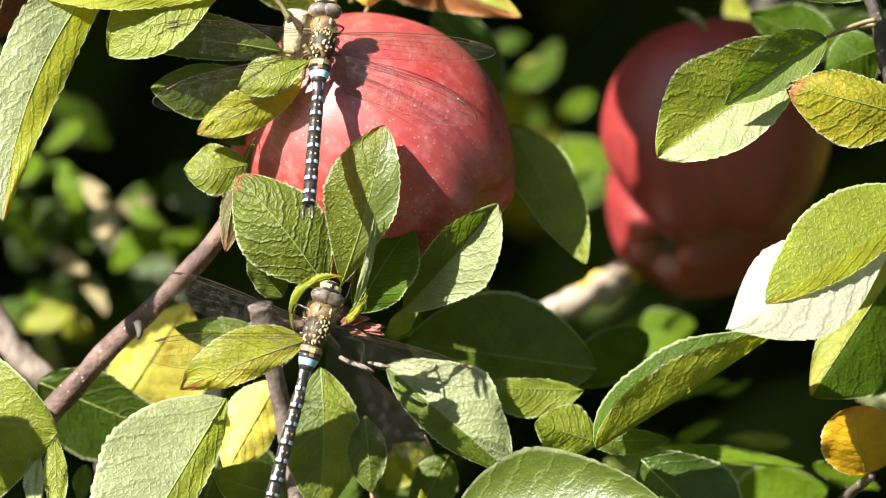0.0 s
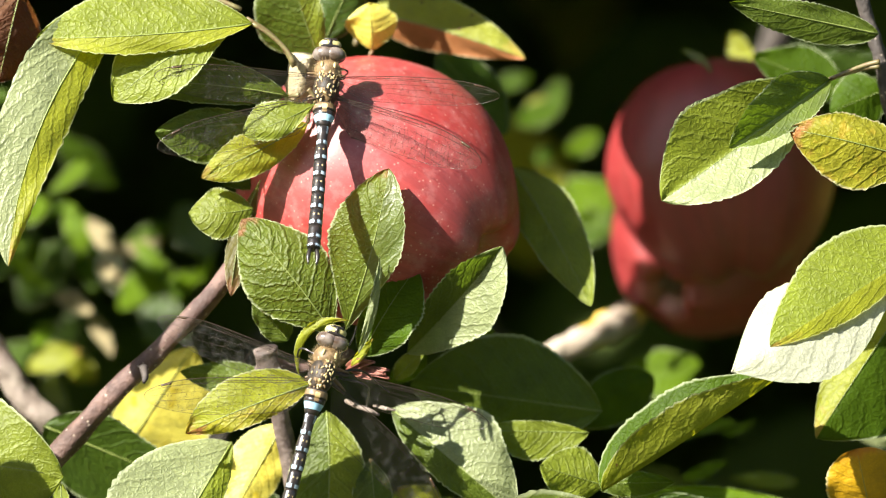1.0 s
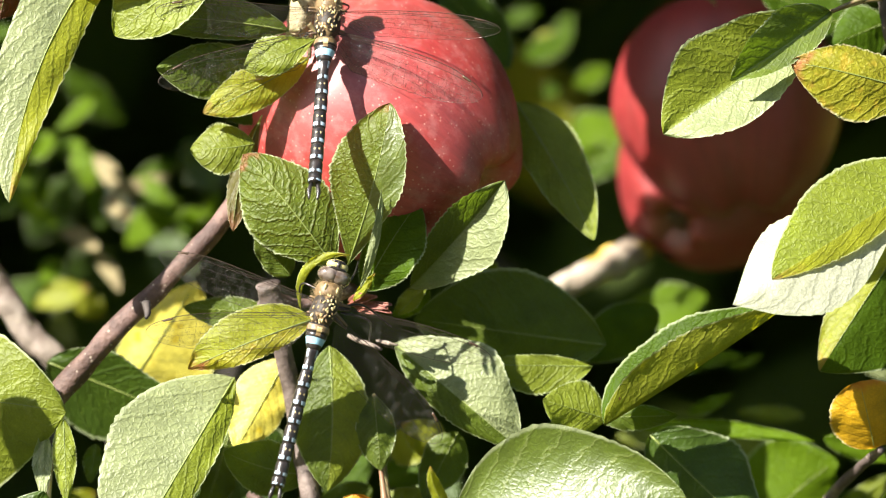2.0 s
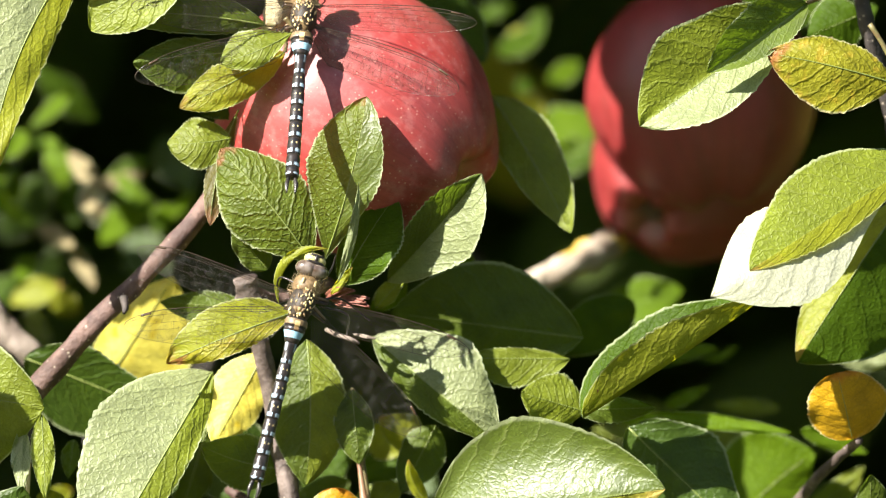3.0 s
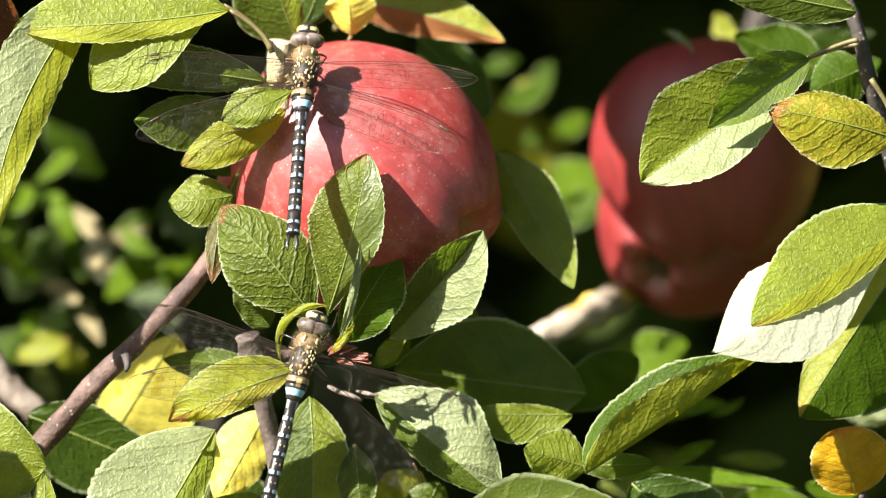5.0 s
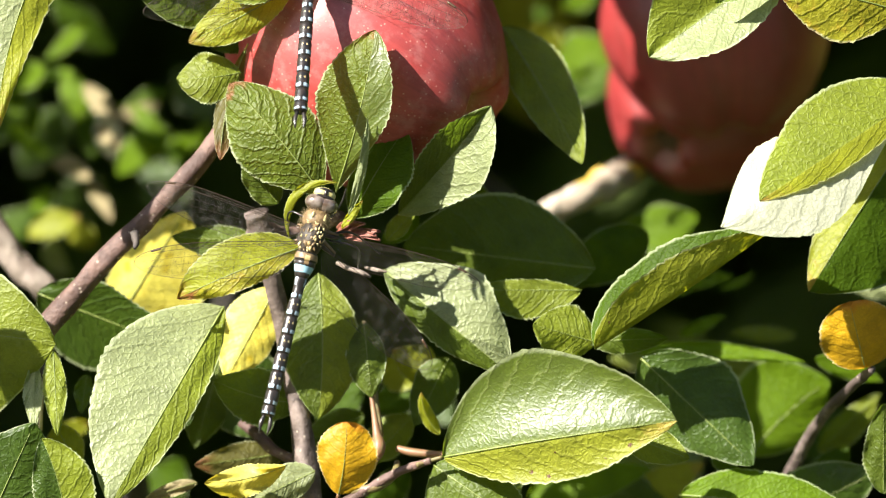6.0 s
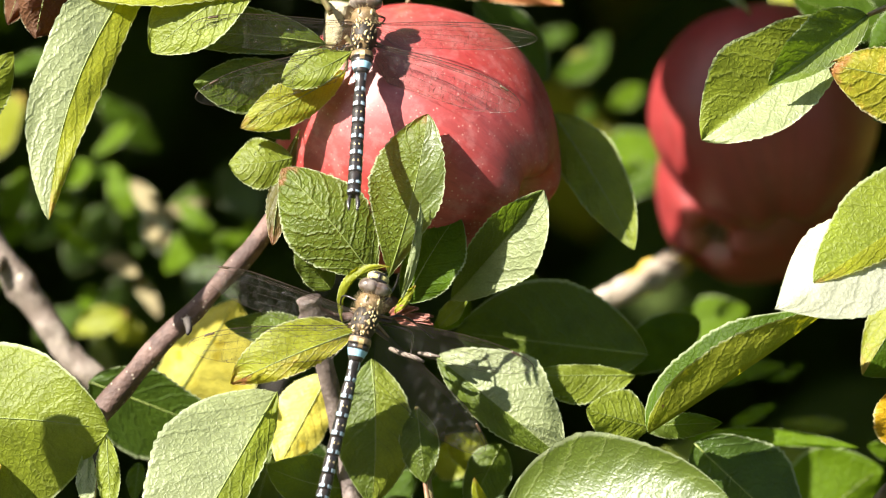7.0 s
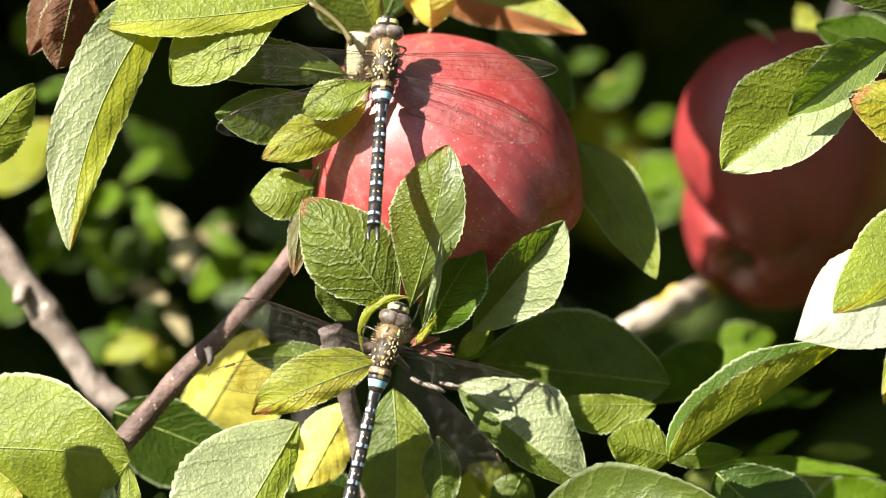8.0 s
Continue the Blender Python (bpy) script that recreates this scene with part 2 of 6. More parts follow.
STALK = plain("petiole_green", (0.15, 0.135, 0.05), 0.5, (0.14, 0.09, 0.04))
RIB = plain("pale_midrib", (0.2, 0.24, 0.06), 0.5, (0.14, 0.18, 0.04))
RED_STALK = plain("reddish_stalk", (0.19, 0.085, 0.045), 0.5, (0.17, 0.12, 0.05))
SCALE_RED = plain("red_bud_scale", (0.15, 0.04, 0.026), 0.6, (0.24, 0.10, 0.065))
BLACK = plain("black_cuticle", (0.012, 0.011, 0.011), 0.32, (0.03, 0.022, 0.018))
BLUE = plain("blue_spot", (0.25, 0.35, 0.43), 0.4, (0.4, 0.48, 0.54), 2500.0)
BAND = plain("sky_blue_band", (0.22, 0.42, 0.54), 0.4, (0.34, 0.52, 0.6))
CREAM = plain("cream_mark", (0.54, 0.44, 0.22), 0.5, (0.36, 0.26, 0.1))
BROWN = plain("brown_thorax", (0.13, 0.082, 0.034), 0.5, (0.23, 0.155, 0.075), 700.0, relief=0.7)
VEIN = plain("wing_vein", (0.045, 0.03, 0.02), 0.3, (0.02, 0.014, 0.01))
PLATE = plain("dark_downy_plate", (0.014, 0.01, 0.006), 0.6, (0.045, 0.028, 0.013), 1500.0, relief=1.0)
UMBER = plain("dark_brown_cuticle", (0.05, 0.03, 0.018), 0.35, (0.10, 0.06, 0.03))
HAIR = plain("pale_down", (0.42, 0.32, 0.16), 0.7)
# the paler mottling of the eye stands in for a soft highlight
EYE = plain("brown_eye_highlight", (0.07, 0.045, 0.03), 0.2, (0.2, 0.165, 0.14), 420.0, coat=1.0, relief=0.05)
FACE = plain("yellow_face", (0.55, 0.47, 0.17), 0.35, (0.4, 0.36, 0.16))


def wing_material(name):
    """Clear membrane: mostly see-through, with a thin gloss broken by fine creases."""
    m, t, bsdf, out = material(name)
    co = node(t, "TexCoord").outputs["Object"]
    cells = node(t, "TexVoronoi", ("Vector", co), ("Scale", 1100.0), feature="DISTANCE_TO_EDGE").outputs[0]
    crease = node(t, "TexNoise", ("Vector", co), ("Scale", 420.0), ("Detail", 4.0)).outputs[0]
    bump = node(t, "Bump", ("Strength", 0.9), ("Distance", 0.0005), ("Height", calc(t, "ADD", calc(t, "MULTIPLY", cells, 0.5), crease))).outputs[0]
    clear = node(t, "BsdfTransparent", ("Color", (0.985, 0.985, 0.98, 1))).outputs[0]
    gloss = node(t, "BsdfGlossy", ("Color", (0.95, 0.95, 0.95, 1)), ("Roughness", 0.16), ("Normal", bump)).outputs[0]
    film = node(t, "BsdfDiffuse", ("Color", (0.6, 0.6, 0.55, 1)), ("Normal", bump)).outputs[0]
    fres = node(t, "Fresnel", ("IOR", 1.5)).outputs[0]
    a = node(t, "MixShader", (0, calc(t, "MULTIPLY", step(t, crease, 0.45, 0.7), 0.03)), (1, clear), (2, film)).outputs[0]
    b = node(t, "MixShader", (0, calc(t, "MULTIPLY", fres, 0.8, True)), (1, a), (2, gloss))
    net = step(t, cells, 0.07, 0.03)
    dark = node(t, "BsdfDiffuse", ("Color", (0.05, 0.04, 0.03, 1))).outputs[0]
    c = node(t, "MixShader", (0, calc(t, "MULTIPLY", net, 0.06)), (1, b.outputs[0]), (2, dark))
    t.links.new(c.outputs[0], out.inputs[0])
    return m


WING = wing_material("clear_wing")


def apple_material(name, red, deep, ground, lenticels=1.0):
    """Red skin: streaks from stalk to calyx, yellowish dots, a green-gold flush in the calyx basin."""
    m, t, bsdf, out = material(name)
    uv = node(t, "UVMap", uv_map="skin").outputs[0]
    sep = node(t, "SeparateXYZ", (0, uv))
    co = node(t, "TexCoord").outputs["Object"]
    streak_at = node(t, "Mapping", (0, uv), ("Scale", (46.0, 3.0, 1.0))).outputs[0]
    streak = node(t, "TexNoise", ("Vector", streak_at), ("Scale", 1.0), ("Detail", 5.0), ("Roughness", 0.65)).outputs[0]
    fleck_at = node(t, "Mapping", (0, uv), ("Scale", (190.0, 34.0, 1.0))).outputs[0]
    fleck = node(t, "TexNoise", ("Vector", fleck_at), ("Scale", 1.0), ("Detail", 3.0), ("Roughness", 0.6)).outputs[0]
    big = node(t, "TexNoise", ("Vector", co), ("Scale", 27.0), ("Detail", 3.0)).outputs[0]
    grain = node(t, "TexNoise", ("Vector", co), ("Scale", 1400.0), ("Detail", 2.0)).outputs[0]
    dots = node(t, "TexVoronoi", ("Vector", co), ("Scale", 300.0), ("Randomness", 1.0)).outputs[0]
    dust = node(t, "TexVoronoi", ("Vector", co), ("Scale", 620.0), ("Randomness", 1.0)).outputs[0]
    col = blend(t, step(t, calc(t, "ADD", calc(t, "MULTIPLY", streak, 0.6), calc(t, "MULTIPLY", big, 0.5)), 0.42, 0.72), rgba(red), rgba(deep))
    col = blend(t, calc(t, "MULTIPLY", step(t, fleck, 0.52, 0.68), 0.5 * lenticels), col, rgba(deep))
    light = calc(t, "MULTIPLY", step(t, streak, 0.56, 0.8), 0.2)
    col = blend(t, light, col, (0.5, 0.17, 0.10, 1))
    speck = calc(t, "MULTIPLY", step(t, dots, 0.08, 0.03), 0.16 * lenticels)
    col = blend(t, speck, col, (0.78, 0.5, 0.36, 1))
    col = blend(t, calc(t, "MULTIPLY", step(t, dust, 0.2, 0.08), 0.4 * lenticels), col, (0.75, 0.48, 0.38, 1))
    basin = step(t, calc(t, "ADD", sep.outputs[1], calc(t, "MULTIPLY", calc(t, "SUBTRACT", big, 0.5), 0.3)), 0.86, 1.0)
    col = blend(t, calc(t, "MULTIPLY", basin, 0.85), col, rgba(ground))
    russet = step(t, calc(t, "ADD", sep.outputs[1], calc(t, "MULTIPLY", calc(t, "SUBTRACT", big, 0.5), 0.1)), 0.08, 0.02)
    col = blend(t, russet, col, (0.36, 0.28, 0.08, 1))
    mottle = node(t, "TexNoise", ("Vector", co), ("Scale", 210.0), ("Detail", 6.0), ("Roughness", 0.7)).outputs[0]
    bloom = calc(t, "ADD", calc(t, "MULTIPLY", step(t, big, 0.3, 0.7), 0.09 * lenticels), calc(t, "MULTIPLY", step(t, mottle, 0.46, 0.66), 0.17 * lenticels))
    col = blend(t, bloom, col, (0.58, 0.3, 0.28, 1))
    t.links.new(col, bsdf.inputs["Base Color"])
    t.links.new(calc(t, "ADD", calc(t, "MULTIPLY", big, 0.15), 0.4), bsdf.inputs["Roughness"])
    bsdf.inputs["Specular IOR Level"].default_value = 0.8
    bsdf.inputs["Subsurface Weight"].default_value = 0.02
    bsdf.inputs["Subsurface Radius"].default_value = (0.004, 0.0015, 0.001)
    bsdf.inputs["Subsurface Scale"].default_value = 0.4
    t.links.new(node(t, "Bump", ("Strength", 0.12), ("Distance", 0.0003), ("Height", calc(t, "ADD", grain, calc(t, "MULTIPLY", streak, 0.4)))).outputs[0], bsdf.inputs["Normal"])
    return m


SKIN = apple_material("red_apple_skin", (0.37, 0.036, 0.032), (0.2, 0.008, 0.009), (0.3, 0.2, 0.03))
# darker copy of the red skin; the far apples' shade sits in its colour
SKIN_SHADED = apple_material("shaded_red_apple_skin", (0.24, 0.02, 0.02), (0.15, 0.01, 0.011), (0.2, 0.11, 0.03), 0.2)
CALYX = plain("dry_calyx", (0.10, 0.075, 0.04), 0.8, (0.2, 0.15, 0.08))

GROUND = plain("orchard_ground", (0.05, 0.07, 0.025), 0.9, (0.07, 0.055, 0.035), 6.0)


def far_leaf_material(name, color, shine):
    m, t, bsdf, out = material(name)
    rnd = node(t, "NewGeometry").outputs["Random Per Island"]
    co = node(t, "TexCoord").outputs["Object"]
    n = node(t, "TexNoise", ("Vector", co), ("Scale", 120.0), ("Detail", 3.0)).outputs[0]
    f = calc(t, "ADD", calc(t, "MULTIPLY", rnd, 0.8), calc(t, "MULTIPLY", n, 0.5))
    grey = node(t, "CombineXYZ", (0, calc(t, "ADD", f, 0.3)), (1, calc(t, "ADD", f, 0.35)), (2, calc(t, "ADD", f, 0.25))).outputs[0]
    yellowed = step(t, rnd, 0.955, 0.965)
    col = blend(t, yellowed, blend(t, 1.0, rgba(color), grey, "MULTIPLY"), (0.6, 0.5, 0.06, 1))
    t.links.new(col, bsdf.inputs["Base Color"])
    bsdf.inputs["Roughness"].default_value = 0.6
    bsdf.inputs["Specular IOR Level"].default_value = 0.3
    glow = node(t, "BsdfTranslucent", ("Color", blend(t, 1.0, rgba(shine), grey, "MULTIPLY"))).outputs[0]
    t.links.new(node(t, "MixShader", (0, 0.3), (1, bsdf.outputs[0]), (2, glow)).outputs[0], out.inputs[0])
    return m


FAR_LEAF = far_leaf_material("far_foliage", (0.06, 0.085, 0.011), (0.16, 0.24, 0.014))

# ---- building ----
MM = 0.001
ORIGIN = Vector((0.0, 0.0, 1.5))


def at(p):
    """A place given in millimetres from the middle of the twig: to the right, away, up."""
    return ORIGIN + Vector((p[0], p[1], p[2])) * MM


def mesh_object(name, verts, faces, mats, parent=None, label="", uvs=None, face_mats=None, smooth=True):
    me = bpy.data.meshes.new(name)
    me.from_pydata([tuple(v) for v in verts], [], faces)
    for m in (mats if isinstance(mats, (list, tuple)) else [mats]):
        me.materials.append(m)
    if face_mats:
        me.polygons.foreach_set("material_index", face_mats)
    for key, coords in (uvs or {}).items():
        layer = me.uv_layers.new(name=key)
        index = np.empty(len(me.loops), dtype=np.int32)
        me.loops.foreach_get("vertex_index", index)
        layer.data.foreach_set("uv", np.asarray(coords, dtype=np.float32)[index].ravel())
    me.polygons.foreach_set("use_smooth", [smooth] * len(me.polygons))
    ob = new(name, me)
    if parent:
        ob.parent = parent
        ob.matrix_parent_inverse = Matrix.Translation(parent.location).inverted() if parent.parent is None else Matrix.Identity(4)
    if label:
        ob["label"] = label
    return ob


def thing(name, place, label, category, group="", kind=""):
    ob = new(name)
    ob.empty_display_size = 0.005
    ob.location = place
    return tagged(ob, label, category, group, kind)


def smooth_line(points, n):
    """n + 1 places along a Catmull-Rom line through the points (each any number of values)."""
    p = [np.asarray(q, dtype=float) for q in points]
    p = [2 * p[0] - p[1]] + p + [2 * p[-1] - p[-2]]
    out = []
    for k in range(n + 1):
        u = k / n * (len(p) - 3)
        i = min(int(u), len(p) - 4)
        f = u - i
        a, b, c, d = p[i:i + 4]
        out.append(0.5 * (2 * b + (c - a) * f + (2 * a - 5 * b + 4 * c - d) * f * f + (3 * b - a - 3 * c + d) * f ** 3))
    return out


def tube_data(line, radii, sides=10, ridge=0.0, seed=0):
    """Verts and faces of a closed tube along world places."""
    verts, faces = [], []
    up = Vector((0.31, 0.87, 0.38))
    for i, c in enumerate(line):
        c = Vector(c)
        d = (Vector(line[min(i + 1, len(line) - 1)]) - Vector(line[max(i - 1, 0)])).normalized()
        u = d.cross(up).normalized()
        w = d.cross(u)
        for j in range(sides):
            a = 2 * math.pi * j / sides
            r = radii[i] * (1 + ridge * noise.noise(Vector((math.cos(a) * 1.7, math.sin(a) * 1.7, i * 0.33 + seed))))
            verts.append(c + (u * math.cos(a) + w * math.sin(a)) * r)
    n = len(line)
    for i in range(n - 1):
        for j in range(sides):
            k = (j + 1) % sides
            faces.append((i * sides + j, i * sides + k, (i + 1) * sides + k, (i + 1) * sides + j))
    faces.append(tuple(range(sides))[::-1])
    faces.append(tuple((n - 1) * sides + j for j in range(sides)))
    return verts, faces


def tube(name, points, mat, parent, label="", steps=24, sides=10, ridge=0.0, knots=(), seed=0):
    """A round part along points (x, away, up, radius), in millimetres; knots are (where, swelling, length)."""
    line = smooth_line(points, steps)
    radii = []
    for i, q in enumerate(line):
        s = i / steps
        r = max(q[3], 0.02)
        for where, swell, length in knots:
            r *= 1 + swell * math.exp(-((s - where) / length) ** 2)
        radii.append(r * MM)
    v, f = tube_data([at(q) for q in line], radii, sides, ridge, seed)
    return mesh_object(name, v, f, mat, parent, label)


def profile(s, peak, point=0.82):
    """Half width of an apple leaf along its length, 1 at its widest."""
    k = math.log(0.5) / math.log(peak)
    return max(0.0, math.sin(math.pi * s ** k)) ** point


leaf_count = 0


def leaf(parent, mats, base, tip, left, right, bend=(0, 0), peak=0.42, label="", stalk=None, wave=0.9, curl=0.0, rib=True, teeth=1.0, stalk_mat=None, point=0.76, twist=None):
    """One leaf, in millimetres. left, right: (half width across the face of the tree, how far that edge leans away per width).
    bend: how far the middle of the midrib bows to the left and away. mats: one material, or one for each half. curl: edges that roll away; twist: how much the blade turns about its midrib from base to tip."""
    global leaf_count
    leaf_count += 1
    seed = leaf_count * 7.31
    b, e = Vector(base), Vector(tip)
    d = e - b
    flat = Vector((d.x, 0, d.z))
    side = Vector((-flat.z, 0, flat.x)).normalized()
    away = Vector((0, 1, 0))
    mid = (b + e) / 2 + side * bend[0] * 2 + away * bend[1] * 2
    length = d.length
    if twist is None:
        twist = 0.55 * noise.noise(Vector((seed, 2.7, 8.1)))
    nu, nv = 66, 6
    verts, blade, size = [], [], []
    mid_line = []
    for i in range(nu + 1):
        s = i / nu
        c = b * (1 - s) ** 2 + mid * 2 * s * (1 - s) + e * s ** 2
        mid_line.append(c)
        run = ((mid - b) * (1 - s) + (e - mid) * s).normalized()
        here = Vector((-run.z, 0, run.x)).normalized()
        for j in range(-nv, nv + 1):
            half, lean = left if j > 0 else right
            f = abs(j) / nv
            w = profile(min(max(s, 0.0), 1.0), peak, point) * half * (1 + 0.13 * noise.noise(Vector((s * 3.1, 5 if j > 0 else 9, seed))))
            tooth = 1.0
            if abs(j) == nv and 1 < i < nu - 1:
                tooth = 1 + 0.75 * teeth * (0.035 if i % 3 == 0 else (0.012 if i % 3 == 1 else -0.022)) * (0.6 + 0.8 * noise.cell(Vector((i // 3, j, seed)))) * 11.0 / max(abs(half), 4.0)
                tooth += 0.03 * noise.noise(Vector((s * 6, j, seed)))
            x = w * f * tooth * (1 if j > 0 else -1)
            depth = (lean + twist * (s - 0.45) * (1 if j > 0 else -1)) * abs(w) * f + curl * abs(w) * f ** 3
            q = s * 7.5 - 2.1 * f ** 1.3
            puff = (0.5 * (1 - abs(math.sin(math.pi * q))) - 0.25) * min(1.0, 3 * f) * (1 - f ** 6) * min(1, abs(half) / 8)
            ripple = wave * (noise.noise(Vector((s * 3.2, f * 1.1 + (3 if j > 0 else 0), seed))) * 2.1 * f + 0.5 * f * f * math.sin(s * 15 + seed + j))
            verts.append(at(c + here * x + away * (depth + puff + ripple)))
            blade.append((0.5 + 0.5 * j / nv, s))
            size.append((x * math.hypot(1, lean) + seed * 3, s * length))
    faces, which = [], []
    cols = 2 * nv + 1
    two = isinstance(mats, tuple)
    for i in range(nu):
        for j in range(2 * nv):
            a = i * cols + j
            faces.append((a, a + 1, a + cols + 1, a + cols))
            which.append(1 if two and j < nv else 0)
    ob = mesh_object("leaf", verts, faces, list(mats) if two else mats, parent, label, {"blade": blade, "size": size}, which)
    if rib:
        pts = [mid_line[k] + away * -0.05 for k in range(0, nu - 2, 4)]
        radii = [(0.2 * (1 - k / len(pts)) + 0.06) * MM * min(1.0, length / 40) for k in range(len(pts))]
        v, f = tube_data([at(q) for q in pts], radii, 6)
        mesh_object("midrib", v, f, RIB, ob)
    if stalk:
        st = Vector(stalk)
        dirn = (b - mid).normalized() if (b - mid).length > 0 else (b - e).normalized()
        ctrl = (st + b) / 2 + dirn * (st - b).length * 0.22
        pts = [(*(st * (1 - u) ** 2 + ctrl * 2 * u * (1 - u) + b * u ** 2), 0.75 - 0.2 * u) for u in (0, 0.25, 0.5, 0.75, 1)]
        tube("petiole", pts, stalk_mat or STALK, ob, steps=12, sides=7)
    return ob


def apple(place, radius, height, axis, skin, label, lobes=0.10, seed=0, waist=0.12, stalk_to=None):
    """An apple: place of its middle and its size in millimetres; axis points from stalk to calyx."""
    root = thing("apple", at(place), label, "apple", "apples on the tree")
    z = Vector(axis).normalized()
    x = z.orthogonal().normalized()
    y = z.cross(x)
    nu, nv = 96, 72
    verts, uvs = [], []
    for i in range(nv + 1):
        v = i / nv
        th = math.pi * v
        for j in range(nu):
            a = 2 * math.pi * j / nu
            r = math.sin(th) ** 0.95
            h = -math.cos(th)
            h = h * (1 - 0.22 * math.exp(-(r / 0.17) ** 2)) if h < 0 else h * (1 - 0.34 * math.exp(-(r / 0.23) ** 2))
            taper = 1 - waist * max(0.0, h + 0.1)
            five = 1 + lobes * max(0.0, v - 0.6) ** 1.5 * 2.2 * math.cos(5 * a + seed) * min(1.0, r * 1.6)
            lump = 1 + 0.035 * noise.noise(Vector((math.cos(a) * r, math.sin(a) * r, h + seed)) * 1.1)
            h *= 1 + lobes * max(0.0, v - 0.6) * 0.9 * math.cos(5 * a + seed)
            p = (x * math.cos(a) + y * math.sin(a)) * (r * radius * taper * five * lump) + z * (h * height / 2 * lump)
            verts.append(at(Vector(place) + p))
            uvs.append((j / nu, v))
    faces = [(i * nu + j, i * nu + (j + 1) % nu, (i + 1) * nu + (j + 1) % nu, (i + 1) * nu + j) for i in range(nv) for j in range(nu)]
    mesh_object("flesh", verts, faces, skin, root, "", {"skin": uvs})
    pit = Vector(place) + z * (height / 2 * 0.72)
    for k in range(5):
        a = 2 * math.pi * k / 5 + 0.4
        out = (x * math.cos(a) + y * math.sin(a))
        pts = [(*(pit + out * 2.0 - z * 1.0), 1.0), (*(pit + out * 2.6 + z * 1.4), 0.8), (*(pit + out * 1.0 + z * 3.2), 0.25)]
        tube("sepal", pts, CALYX, root, steps=6, sides=6)
    top = Vector(place) - z * (height / 2 * 0.62)
    end = Vector(stalk_to) if stalk_to else top - z * 14
    tube("stalk", [(*top, 1.0), (*(top - z * 5), 0.9), (*((top + end) / 2 - z * 3), 0.9), (*end, 1.3)], RED_STALK, root, steps=12, sides=8)
    return root


def ellipsoid(name, centre, axes, radii, mat, parent, label="", rings=14, sides=20, dent=0.0, face_pick=None, mats=None):
    """A rounded body about a centre; axes are three unit vectors, radii in millimetres."""
    verts, faces, which = [], [], []
    for i in range(rings + 1):
        th = math.pi * i / rings
        for j in range(sides):
            a = 2 * math.pi * j / sides
            u = (math.cos(th), math.sin(th) * math.cos(a), math.sin(th) * math.sin(a))
            k = 1 + dent * noise.noise(Vector(u) * 2.5)
            verts.append(at(Vector(centre) + sum((axes[n] * (radii[n] * u[n] * k) for n in range(3)), Vector())))
    for i in range(rings):
        for j in range(sides):
            faces.append((i * sides + j, i * sides + (j + 1) % sides, (i + 1) * sides + (j + 1) % sides, (i + 1) * sides + j))
            which.append(face_pick((i + 0.5) / rings, (j + 0.5) / sides) if face_pick else 0)
    return mesh_object(name, verts, faces, mats or mat, parent, label, None, which)


def ribbon(verts, faces, pts, radius, up):
    """Adds a thin three-sided vein along pts."""
    n0 = len(verts)
    for i, p in enumerate(pts):
        d = (pts[min(i + 1, len(pts) - 1)] - pts[max(i - 1, 0)]).normalized()
        u = d.cross(up).normalized()
        for a in (0.0, 2.094, 4.189):
            verts.append(at(p + (u * math.cos(a) + up * math.sin(a)) * radius))
    for i in range(len(pts) - 1):
        for j in range(3):
            k = (j + 1) % 3
            faces.append((n0 + i * 3 + j, n0 + i * 3 + k, n0 + i * 3 + 3 + k, n0 + i * 3 + 3 + j))


